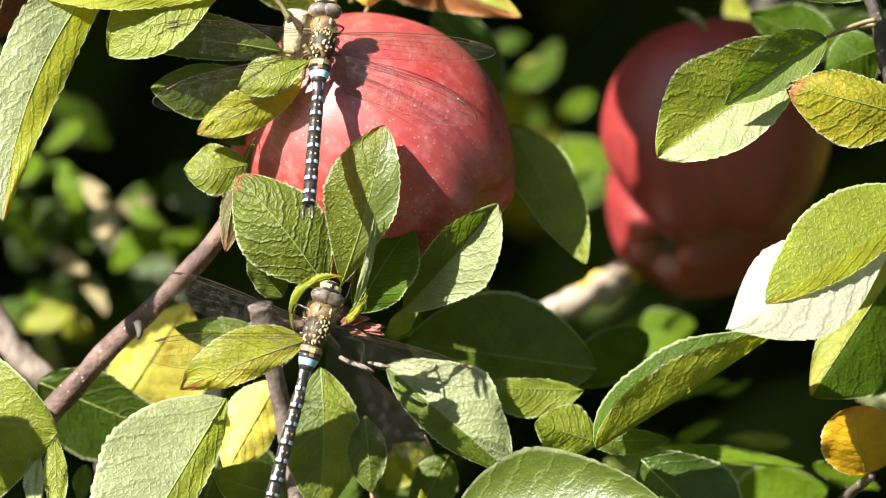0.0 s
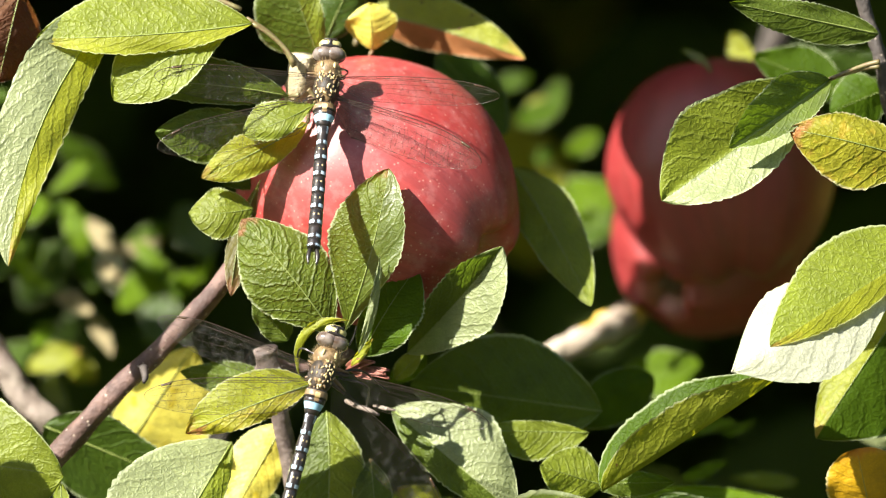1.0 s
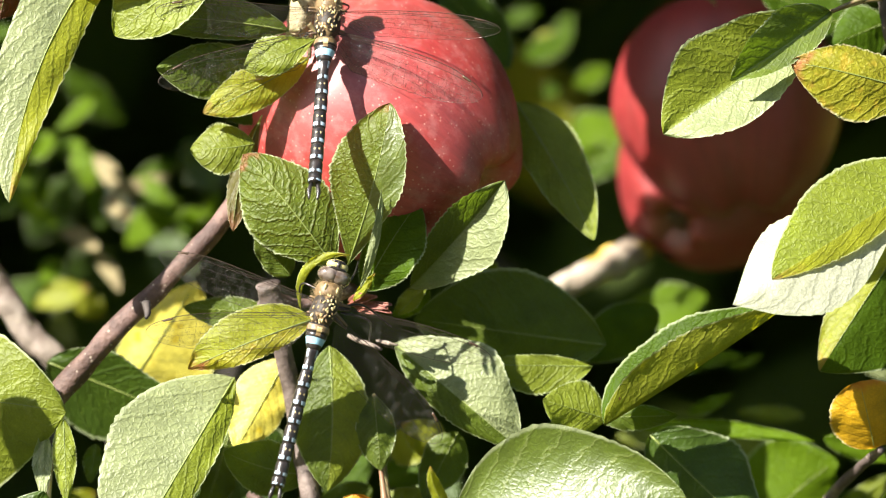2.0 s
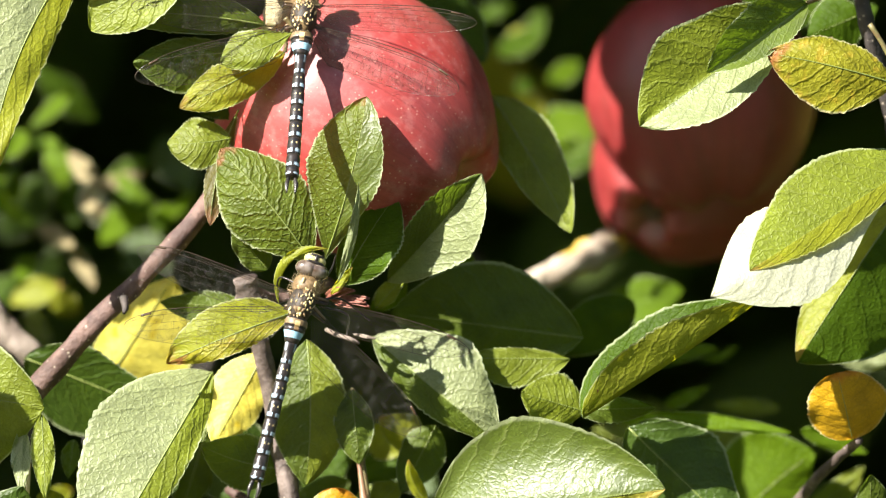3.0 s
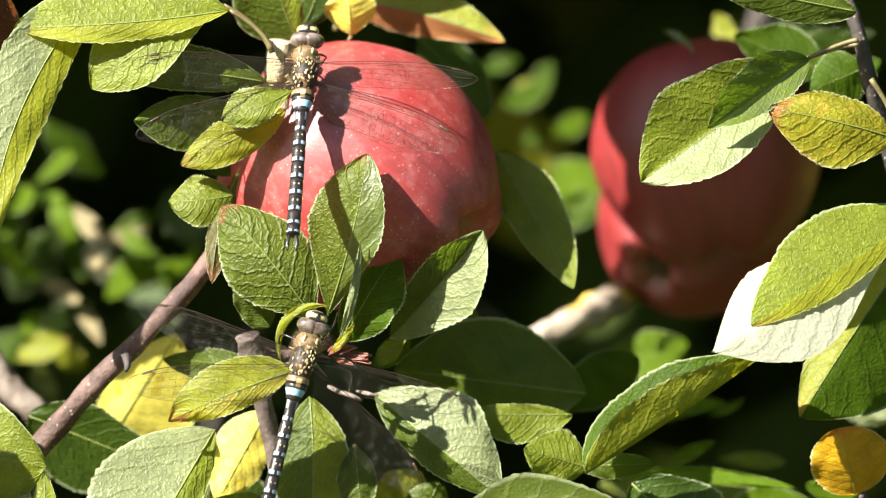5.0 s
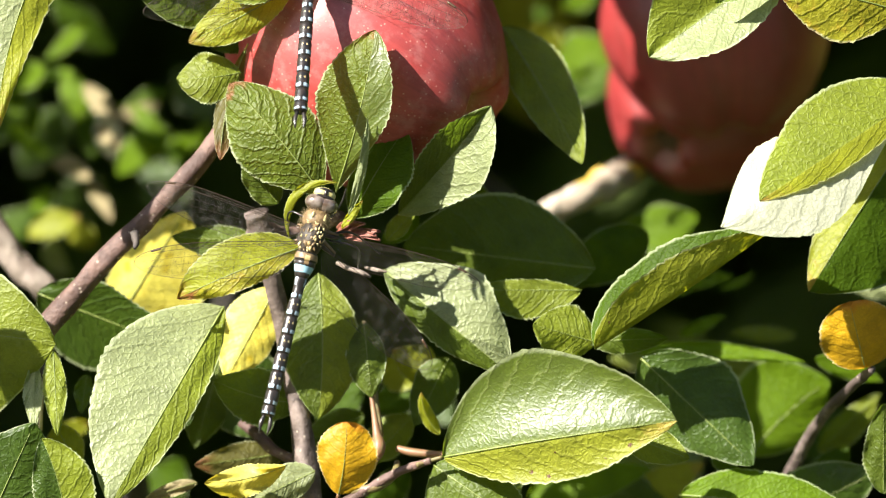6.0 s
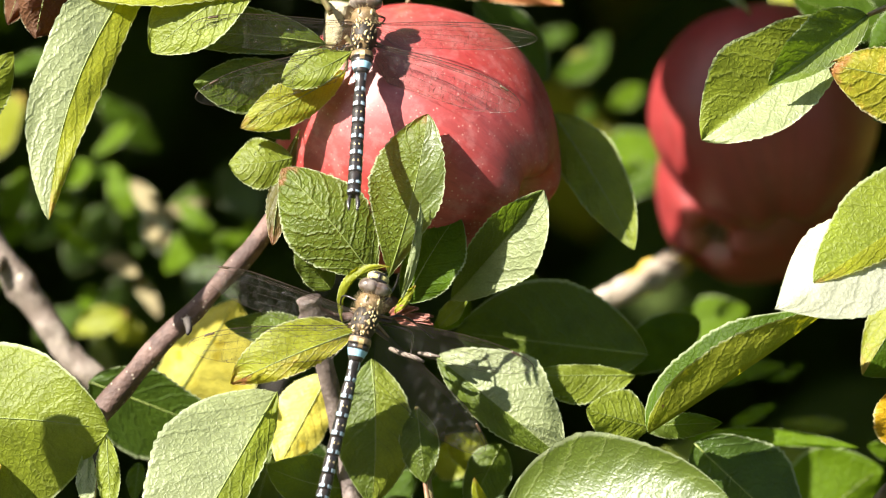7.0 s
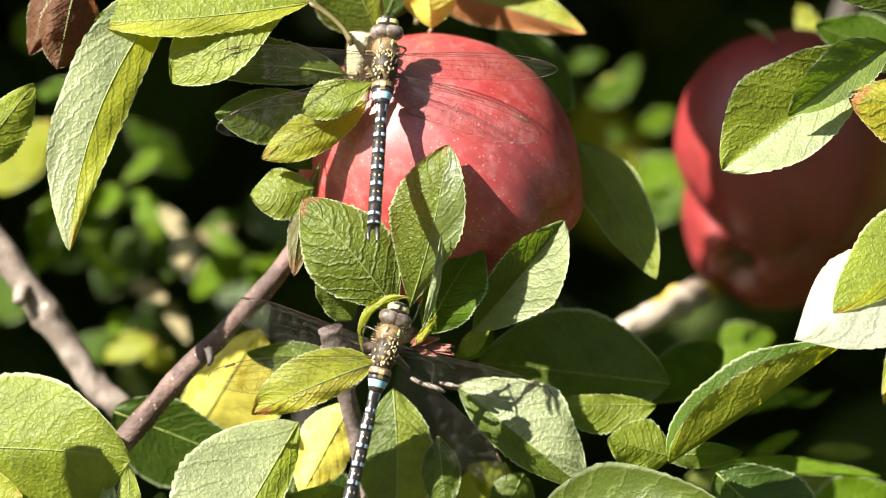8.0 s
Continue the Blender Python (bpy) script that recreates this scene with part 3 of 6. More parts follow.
def wing(parent, name, root, tip, width, lead, rear, seed, lift=0.0):
    """A clear wing from root to tip. lead: +1 if the front edge lies to the left of root-to-tip as one faces the tree; width in millimetres; rear: how far the hind edge leans away."""
    r, e = Vector(root), Vector(tip)
    d = e - r
    flat = Vector((d.x, 0, d.z))
    side = Vector((-flat.z, 0, flat.x)).normalized() * lead
    across = (-side + Vector((0, rear, 0))).normalized()
    normal = d.cross(across).normalized()
    length = d.length

    def chord(s):
        root_part = min(1.0, (s / 0.16) ** 0.8) if s < 0.16 else 1.0
        end_part = math.sqrt(max(0.0, 1 - max(0.0, (s - 0.62) / 0.38) ** 2))
        return (0.24 + 0.76 * root_part ** 1.2) * (0.86 + 0.14 * math.sin(s * 3.0)) * end_part * width

    def front(s):
        return 0.06 * width * math.sin(math.pi * min(1, s * 1.05)) - 0.44 * width * (1 - math.sqrt(max(0.0, 1 - max(0.0, (s - 0.62) / 0.38) ** 2)))

    def point(s, f):
        w = chord(s)
        bow = lift * math.sin(math.pi * s) + 0.25 * math.sin(f * 12 + s * 4) * (1 - s) + 0.35 * noise.noise(Vector((s * 5, f * 3, seed)))
        x = -front(s) * 1.0 + w * f
        if s > 0.86:
            x = -front(s) + max(0.0, w) * f
        return r + d * s + across * x + normal * bow

    nu, nv = 48, 8
    verts = [at(point(math.sin(0.5 * math.pi * i / nu) ** 0.9, j / nv)) for i in range(nu + 1) for j in range(nv + 1)]
    faces = [(i * (nv + 1) + j, i * (nv + 1) + j + 1, (i + 1) * (nv + 1) + j + 1, (i + 1) * (nv + 1) + j) for i in range(nu) for j in range(nv)]
    ob = mesh_object(name, verts, faces, WING, parent, "clear glassy wing with fine dark veins")
    ob.visible_shadow = False
    v, f = [], []
    steps = [math.sin(0.5 * math.pi * k / 36) for k in range(37)]
    ribbon(v, f, [point(s, 0.0) for s in steps], 0.11, normal)
    ribbon(v, f, [point(s, 1.0) for s in steps], 0.055, normal)
    for line, stop, rad in ((0.07, 0.6, 0.06), (0.13, 0.97, 0.055), (0.27, 0.96, 0.03), (0.42, 0.9, 0.03), (0.58, 0.8, 0.026), (0.74, 0.62, 0.024)):
        ribbon(v, f, [point(s * stop, min(1.0, line + (0.26 * s * s * line / 0.4 + 0.05 * noise.noise(Vector((s * 6, line * 9, seed))) if line > 0.2 else 0.02 * s))) for s in steps[::2]], rad * 1.3, normal)
    rng = random.Random(seed)
    for k in range(34):
        s = 0.06 + 0.9 * k / 34
        ribbon(v, f, [point(s, 0.0), point(s + 0.004, 0.13)], 0.032, normal)
    for k in range(260):
        s, g = rng.uniform(0.08, 0.95), rng.uniform(0.13, 0.9)
        ribbon(v, f, [point(s, g), point(min(0.99, s + rng.uniform(-0.02, 0.02)), min(1.0, g + rng.uniform(0.08, 0.16)))], 0.022, normal)
    for k in range(7):
        s = 0.4 + 0.075 * k
        ribbon(v, f, [point(s + 0.03 * u, 0.27 + u * 0.7) for u in (0, 0.33, 0.66, 1)], 0.026, normal)
    mesh_object("vein", v, f, VEIN, ob, "dark wing veins")
    sv, sf = [], []
    for k in range(6):
        s = 0.84 + 0.062 * k / 5
        for g in (0.005, 0.085):
            for h in (0.09, -0.09):
                sv.append(at(point(s, g) + normal * h))
    for k in range(5):
        a = 4 * k
        for q in ((0, 1, 5, 4), (1, 3, 7, 5), (3, 2, 6, 7), (2, 0, 4, 6)):
            sf.append(tuple(a + n for n in q))
    sf += [(0, 2, 3, 1), (20, 21, 23, 22)]
    mesh_object("wing_spot", sv, sf, UMBER, ob, "brown spot on the front edge")
    return ob


def dragonfly(head, waist, tail, roll, wings, legs, label, group):
    """A hawker dragonfly: places of head, waist and tail end in millimetres; wings are (name, root, tip, width, lead, rear, lift)."""
    h, w, e = Vector(head), Vector(waist), Vector(tail)
    root = thing("dragonfly", at((h + w) / 2), label, "dragonfly", group)
    fwd = (h - w).normalized()
    face = Vector((math.sin(radians(roll)), -math.cos(radians(roll)), 0.0))
    dorsal = (face - fwd * face.dot(fwd)).normalized()
    right = fwd.cross(dorsal)
    ax = (fwd, right, dorsal)
    # thorax: a hairy brown front and a dark, cream-dotted back between the wings
    t0 = h - fwd * 4.6 - dorsal * 1.4
    ellipsoid("thorax", t0, ax, (3.6, 3.7, 3.9), BROWN, root, "hairy brown thorax with cream dots", 18, 28, 0.05)
    t1 = h - fwd * 9.6 - dorsal * 0.8
    pick = lambda a, b: 1 if noise.noise(Vector((a * 7, b * 9, 1.3))) > -0.45 else 0
    ellipsoid("wing_base_plate", t1, ax, (5.2, 3.5, 4.3), PLATE, root, "dark downy plate between the wings", 20, 30, 0.1, pick, [BROWN, PLATE])
    rng = random.Random(int(head[0] * 10))
    spin = lambda a: (fwd * math.cos(a) + right * math.sin(a), right * math.cos(a) - fwd * math.sin(a), dorsal)
    for row in range(11):
        for col in range(-2, 3):
            along, u = 5.4 + 0.84 * row + rng.uniform(-0.4, 0.4), (col + 0.5 * (row % 2) - 0.25) * 1.25 + rng.uniform(-0.45, 0.45)
            x = (along - 9.6) / 5.4
            inside = 1 - x * x - (u / 3.7) ** 2
            if inside > 0.12 and rng.random() < 0.8:
                ellipsoid("cream_dot", h - fwd * along + right * u + dorsal * (4.3 * math.sqrt(inside) - 0.85), spin(rng.uniform(-0.9, 0.9)), (rng.uniform(0.25, 0.85), rng.uniform(0.14, 0.42), 0.28), CREAM if rng.random() < 0.6 else BROWN, root, "", 6, 8)
    for u in (-1.7, 1.7):
        ellipsoid("shoulder_stripe", h - fwd * 3.9 + right * u + dorsal * 2.2, ax, (0.9, 0.4, 0.35), CREAM, root, "short cream stripe", 6, 8)
    verts, faces = [], []
    for k in range(1000):
        a, b = rng.uniform(0, math.pi), rng.uniform(0, 2 * math.pi)
        u = (math.cos(a), math.sin(a) * math.cos(b), math.sin(a) * math.sin(b))
        p = t0 + fwd * (3.7 * u[0]) + right * (3.8 * u[1]) + dorsal * (4.0 * u[2])
        out = (fwd * u[0] + right * u[1] + dorsal * u[2]).normalized()
        ribbon(verts, faces, [p, p + out * rng.uniform(0.4, 1.3) + fwd * rng.uniform(-0.3, 0.3)], 0.025, right)
    mesh_object("hair", verts, faces, HAIR, root, "pale down on the thorax")
    # head: two large eyes that meet, and a yellow, black-marked face
    hd = ellipsoid("head", h - dorsal * 0.6 + fwd * 0.4, ax, (2.0, 4.0, 2.6), UMBER, root, "dark head", 12, 18)
    for sgn in (-1, 1):
        ellipsoid("eye", h + right * (1.4 * sgn) + dorsal * 0.2 - fwd * 0.1, (fwd, (right * sgn + dorsal * -0.25).normalized(), (dorsal + right * sgn * 0.25).normalized()), (2.3, 3.2, 2.7), EYE, hd, "glossy brown compound eye", 18, 24)
    ellipsoid("face", h + fwd * 2.6 + dorsal * 0.5, ax, (1.8, 3.0, 1.9), FACE, hd, "yellow face", 12, 18)
    for v, up, radii in ((1.6, 2.15, (0.5, 2.6, 0.6)), (3.5, 1.75, (0.55, 2.0, 0.7)), (2.7, 2.3, (1.1, 0.55, 0.4))):
        ellipsoid("face_mark", h + fwd * v + dorsal * up, ax, radii, BLACK, hd, "black mark on the face", 8, 14)
    for sgn in (-1, 1):
        a = h + fwd * 2.4 + right * sgn * 0.7 + dorsal * 1.0
        pts = [(*a, 0.09), (*(a + fwd * 1.4 + right * sgn * 0.5 + dorsal * 0.5), 0.05), (*(a + fwd * 2.4 + right * sgn * 1.0 + dorsal * 0.5), 0.025)]
        tube("antenna", pts, BLACK, hd, steps=6, sides=5)
    # abdomen: ten ringed segments, swollen at the base, each with a pair of blue spots
    cuts = (0.0, 0.055, 0.15, 0.27, 0.38, 0.49, 0.60, 0.71, 0.82, 0.91, 0.965)
    mid = (w + e) / 2 + dorsal * -0.8
    ab = [w * (1 - s) ** 2 + mid * 2 * s * (1 - s) + e * s ** 2 for s in cuts]

    def girth(s):
        return 1.75 + 1.35 * math.exp(-((s - 0.04) / 0.075) ** 2) - 0.35 * math.exp(-((s - 0.22) / 0.07) ** 2) + 0.1 * s
    for k in range(10):
        s0, s1 = cuts[k], cuts[k + 1]
        n, sides = 10, 28
        verts, faces, which = [], [], []
        for i in range(n + 1):
            s = s0 + (s1 - s0) * i / n
            c = w * (1 - s) ** 2 + mid * 2 * s * (1 - s) + e * s ** 2
            run = ((mid - w) * (1 - s) + (e - mid) * s).normalized()
            dd = (dorsal - run * dorsal.dot(run)).normalized()
            rr = run.cross(dd)
            pinch = 1 - 0.10 * (abs(2 * i / n - 1) ** 6)
            g = girth(s) * pinch
            for j in range(sides):
                a = 2 * math.pi * j / sides
                verts.append(at(c + dd * (math.cos(a) * g * 0.95) + rr * (math.sin(a) * g)))
        for i in range(n):
            for j in range(sides):
                faces.append((i * sides + j, (i + 1) * sides + j, (i + 1) * sides + (j + 1) % sides, i * sides + (j + 1) % sides))
                f = (i + 0.5) / n
                a = (j + 0.5) / sides
                a = min(a, 1 - a) * 360
                m = 0
                if k == 0:
                    m = 2 if a < 8 and f > 0.4 else (0 if f > 0.75 or f < 0.2 else 4)
                elif k == 1:
                    m = 3 if 0.25 < f < 0.72 else (4 if a < 10 and f < 0.25 else 0)
                elif k == 2:
                    m = 1 if f > 0.84 and a > 10 else (1 if 34 < a < 62 and f < 0.4 else (2 if 0.45 < f < 0.55 else 0))
                else:
                    if f > 0.72 and 14 < a < 58 and f < 0.95:
                        m = 1
                    elif 0.3 < f < 0.4 and 10 < a < 32:
                        m = 2
                    elif f < 0.3 and 95 < a < 140:
                        m = 1
                    if k > 7 and m == 2:
                        m = 0
                which.append(m)
        for start, flip in ((0, False), (n * sides, True)):
            ring = tuple(start + j for j in range(sides))
            faces.append(ring if not flip else ring[::-1])
            which.append(0)
        mesh_object("abdomen_segment", verts, faces, [BLACK, BLUE, CREAM, BAND, BROWN], root, "sky-blue banded segment" if k == 1 else "black segment with paired blue spots", None, which)
    run = (e - mid).normalized()
    rr = run.cross(dorsal).normalized()
    for sgn in (-1, 1):
        a = ab[10]
        pts = [(*(a + rr * sgn * 0.8), 0.45), (*(a + rr * sgn * 1.25 + run * 2.4), 0.62), (*(a + rr * sgn * 1.05 + run * 5.0), 0.2)]
        tube("tail_clasper", pts, BLACK, root, "black leaf-shaped tail clasper", steps=8, sides=8)
    for name, r0, tip, width, lead, rear, lift in wings:
        a, b = Vector(r0), Vector(tip)
        run = (b - a).normalized()
        for k in (-0.7, 0.7):
            inner = a - run * 2.4 + fwd * k
            tube("wing_hinge", [(*inner, 0.7), (*(a + fwd * k * 0.8), 0.5), (*(a + run * 2.6 + fwd * k * 0.6), 0.22)], UMBER if k < 0 else BROWN, root, "golden-brown wing hinge", steps=8, sides=7, ridge=0.3)
        wing(root, name, r0, tip, width, lead, rear, int(abs(tip[0]) * 10) + 1, lift)
    for pts in legs:
        tube("leg", [(*p, 0.32 - 0.05 * i) for i, p in enumerate(pts)], BLACK, root, "thin black leg", steps=14, sides=7)
    return root


def branch(name, points, mat, label, category="branch", steps=60, sides=16, ridge=0.25, knots=(), seed=0, part_name="stem", group=""):
    """A twig: a thing with its stem; leaves are hung on it later."""
    p = points[len(points) // 2]
    root = thing(name, at(p), label, category, group)
    tube(part_name, points, mat, root, "", steps, sides, ridge, knots, seed)
    return root


# ---- ground and the tree's own foliage behind ----

def ground():
    n = 24
    verts = [(x * 60.0 / n * abs(x) / n * n, y * 60.0 / n * abs(y) / n * n, 0.03 * noise.noise(Vector((x * 0.7, y * 0.7, 0)))) for x in range(-n, n + 1) for y in range(-n, n + 1)]
    m = 2 * n + 1
    faces = [(i * m + j, (i + 1) * m + j, (i + 1) * m + j + 1, i * m + j + 1) for i in range(m - 1) for j in range(m - 1)]
    tagged(mesh_object("ground", verts, faces, GROUND), "shaded grassy orchard ground under the tree", "ground", kind="structure")


def foliage(name, label, count, box, sizes, seed, keep=None):
    """Many small folded leaves in a box (x0, x1, away0, away1, up0, up1, in metres from the twig)."""
    rng = random.Random(seed)
    verts, faces = [], []
    made = 0
    while made < count:
        p = Vector((rng.uniform(box[0], box[1]), rng.uniform(box[2], box[3]), rng.uniform(box[4], box[5])))
        if keep and not keep(p):
            continue
        made += 1
        size = rng.uniform(*sizes)
        d = Vector((rng.uniform(-1, 1), rng.uniform(-0.7, 0.5), rng.uniform(-1.1, 0.5))).normalized()
        n = Vector((rng.uniform(-0.8, 0.6), -1.0, rng.uniform(-0.2, 1.0))).normalized()
        s = d.cross(n).normalized()
        n = s.cross(d)
        k = len(verts)
        wide = size * rng.uniform(0.26, 0.34)
        fold = rng.uniform(0.1, 0.5)
        for u, w in ((0.0, 0.0), (0.16, 0.62), (0.42, 1.0), (0.72, 0.72), (1.0, 0.0)):
            c = ORIGIN + p + d * (u - 0.5) * size - n * (size * 0.22 * (u - 0.4) ** 2)
            for side in (-1, 0, 1):
                verts.append(c + s * (side * w * wide) + n * (abs(side) * w * wide * fold))
        for i in range(4):
            for j in range(2):
                a = k + i * 3 + j
                faces.append((a, a + 1, a + 4, a + 3))
    return tagged(mesh_object(name, verts, faces, FAR_LEAF), label, "foliage", kind="stuff")


ground()
# the crown goes on behind, above and to the sides; the sunny outer face holds the twigs below
foliage("foliage", "shaded green apple foliage deep in the crown", 27000, (-1.2, 1.2, 0.5, 2.3, -1.1, 1.4), (0.05, 0.09), 3,
        lambda p: (p.x / 1.2) ** 2 + ((p.y - 1.2) / 1.1) ** 2 + ((p.z - 0.1) / 1.3) ** 2 < 1)
# outer leaves beyond the view, placed to shade the inside; a thinned gap admits sun
foliage("foliage", "unseen outer crown foliage that shades the leaves behind", 10500, (-1.1, 0.8, -0.02, 0.5, -0.6, 1.05), (0.05, 0.085), 5,
        lambda p: ((p.x + 0.1) / 1.05) ** 2 + ((p.z - 0.15) / 0.95) ** 2 < 1 and ((p.z > 0.13 + 0.05 * p.y and p.y > 0.06) or (p.x < -0.215 - 0.05 * p.y and p.y > 0.06) or p.z < -0.175 - 0.05 * p.y or p.x > 0.19 + 0.05 * p.y)
        and (noise.noise(p * 8.0) > 0.12 or not (-0.4 < p.x < 0.1 and 0.1 < p.z < 0.36)))
# unseen bank of leaves, added at the back to lower the sky fill
foliage("hedge", "unseen foliage added behind the viewpoint to cut sky light", 6500, (-9.0, 9.0, -11.0, -9.0, -1.5, 3.6), (0.3, 0.6), 17)

# ---- branches ----
side_branch = branch("side_branch", [(-145.9, 22.0, -92.2, 3.30), (-127.6, 20.0, -76.2, 3.15), (-115.3, 16.0, -64.0, 3.00), (-103.2, 14.0, -48.1, 3.00), (-89.5, 12.0, -32.3, 3.00), (-74.5, 12.0, -17.2, 2.70), (-58.7, 15.0, 0.2, 2.55), (-50.5, 22.0, 15.3, 2.55), (-42.9, 16.0, 36.4, 2.70), (-38.7, 8.0, 48.3, 3.30)], BARK, "rough brown apple branch with pale pores and a ringed node", knots=[(0.27, 0.22, 0.012), (0.30, 0.25, 0.012), (0.61, 0.14, 0.012), (0.92, 0.25, 0.03)], seed=2)
tube("cut_stub", [(-39.8, 12.0, 43.9, 3.30), (-39.0, 8.0, 49.5, 3.75), (-38.3, 5.0, 55.5, 3.75), (-38.0, 4.0, 60.5, 3.60)], CORK, side_branch, "pale cork-coloured cut stub", steps=24, sides=16, ridge=0.12, seed=5)
fruit_twig = branch("fruiting_twig", [(-31.5, 14.0, -134.1, 3.60), (-32.6, 14.0, -111.5, 3.45), (-33.8, 12.0, -93.3, 3.15), (-36.1, 14.0, -73.8, 2.85), (-39.9, 16.0, -52.7, 2.40), (-43.1, 14.0, -36.1, 2.55), (-46.1, 10.0, -23.9, 3.00), (-47.3, 8.0, -17.9, 3.30)], TWIG_BARK, "thin upright brown fruiting twig with clustered leaves", knots=[(0.5, 0.15, 0.02), (0.86, 0.3, 0.03)], seed=8)
tube("spur", [(-46.4, 12.0, -22.5, 2.70), (-38.4, 18.0, -23.1, 1.20), (-29.3, 16.0, -21.7, 1.20), (-24.7, 8.0, -18.7, 1.35)], BARK, fruit_twig, "", steps=20, sides=12, ridge=0.4, seed=9)
branch("lichened_branch", [(18.2, 118.0, -26.5, 3.20), (28.5, 122.0, -20.6, 3.40), (35.6, 125.0, -17.2, 3.60), (42.7, 129.0, -13.7, 3.90), (50.1, 140.0, -10.1, 4.00), (56.9, 164.0, -6.2, 3.50), (65.7, 196.0, 0.2, 3.40), (84.0, 212.0, 31.1, 3.20), (89.0, 214.0, 55.5, 3.00)], OLD_BARK, "old branch crusted with yellow lichen behind the apples", knots=[(0.45, 0.2, 0.03), (0.55, 0.2, 0.02)], seed=3)
back_branch = branch("pale_back_branch", [(-162.9, 75.0, 35.7, 3.60), (-144.6, 75.0, 12.3, 3.75), (-132.5, 75.0, -4.9, 3.90), (-121.9, 75.0, -20.5, 3.75), (-113.5, 75.0, -32.9, 3.60), (-104.3, 75.0, -41.5, 3.30), (-90.1, 80.0, -59.6, 3.00)], GREY_BARK, "pale grey-brown branch with a side knob, deeper in the tree", knots=[(0.42, 0.25, 0.02)], seed=4)
tube("knob", [(-131.7, 74.0, -4.9, 2.10), (-133.5, 70.0, -7.2, 2.10), (-134.0, 68.0, -9.8, 1.35)], GREY_BARK, back_branch, "", steps=8, sides=10, ridge=0.4)
right_twig = branch("leafy_twig", [(106.3, 10.0, 90.5, 1.50), (112.4, 12.0, 72.5, 1.80), (115.8, 12.0, 61.9, 1.95), (118.6, 14.0, 49.9, 2.10), (124.9, 20.0, 27.4, 2.25), (131.5, 30.0, -5.9, 2.40)], DARK_BARK, "dark twig at the tree edge with clustered leaves", seed=6)
low_twig = branch("low_twig", [(86.2, 60.0, -114.2, 2.25), (96.9, 55.0, -88.0, 1.80), (104.0, 38.0, -74.5, 1.50), (111.6, 20.0, -65.7, 1.35), (116.4, 8.0, -60.9, 1.05)], TWIG_BARK, "slim brown twig carrying an orange autumn leaf", seed=7)
bottom_twig = branch("short_bottom_twig", [(-32.6, 14.0, -103.9, 1.80), (-26.8, 6.0, -97.1, 1.50), (-19.2, 3.0, -92.5, 1.20), (-10.2, 0.0, -87.2, 1.20), (-1.1, -4.0, -84.0, 0.90)], BARK, "short pinkish-brown twig with bud scars", seed=12, knots=[(0.5,0.25,0.03)])
# ---- the tree that bears them: trunk and limbs behind ----
tree = branch("apple_tree", [(260, 1420, -1520, 95), (255, 1410, -1300, 78), (235, 1390, -900, 68), (250, 1400, -500, 62), (230, 1380, -100, 54), (260, 1400, 300, 44), (240, 1390, 800, 28), (250, 1400, 1250, 12)], DARK_BARK, "old apple tree with a dark trunk and low limbs", "tree", part_name="trunk", seed=41)
tube("limb", [(250.0, 1400.0, -560.0, 40.00), (120.0, 1000.0, -480.0, 28.00), (-60.0, 500.0, -330.0, 16.00), (-150.0, 160.0, -170.0, 8.00), (-145.9, 22.0, -92.2, 3.30)], DARK_BARK, tree, "", steps=30, sides=12, ridge=0.25, seed=15)
tube("limb", [(240.0, 1390.0, -760.0, 36.00), (180.0, 900.0, -620.0, 24.00), (40.0, 380.0, -380.0, 14.00), (-15.0, 110.0, -210.0, 7.00), (-31.5, 14.0, -134.1, 3.60)], DARK_BARK, tree, "", steps=30, sides=12, ridge=0.25, seed=16)
tube("limb", [(250.0, 1400.0, -640.0, 30.00), (260.0, 900.0, -480.0, 20.00), (160.0, 400.0, -280.0, 10.00), (110.0, 140.0, -180.0, 5.00), (86.2, 60.0, -114.2, 2.25)], DARK_BARK, tree, "", steps=30, sides=12, ridge=0.25, seed=17)
tube("limb", [(250.0, 1400.0, 100.0, 34.00), (260.0, 1000.0, 170.0, 24.00), (200.0, 520.0, 170.0, 13.00), (120.0, 320.0, 110.0, 7.00), (89.0, 214.0, 55.5, 3.00)], DARK_BARK, tree, "", steps=30, sides=12, ridge=0.25, seed=18)
tube("limb", [(250.0, 1400.0, 420.0, 32.00), (300.0, 900.0, 380.0, 22.00), (240.0, 380.0, 260.0, 10.00), (150.0, 120.0, 150.0, 4.00), (106.3, 10.0, 90.5, 1.50)], DARK_BARK, tree, "", steps=30, sides=12, ridge=0.25, seed=19)
tube("limb", [(250.0, 1400.0, 520.0, 30.00), (200.0, 900.0, 460.0, 20.00), (120.0, 380.0, 300.0, 10.00), (60.0, 200.0, 200.0, 4.00), (14.2, 120.0, 190.0, 2.10)], DARK_BARK, tree, "", steps=30, sides=12, ridge=0.25, seed=20)
tube("limb", [(240.0, 1390.0, -420.0, 26.00), (0.0, 900.0, -400.0, 18.00), (-60.0, 420.0, -260.0, 9.00), (-90.1, 80.0, -59.6, 3.00)], DARK_BARK, tree, "", steps=30, sides=12, ridge=0.25, seed=21)
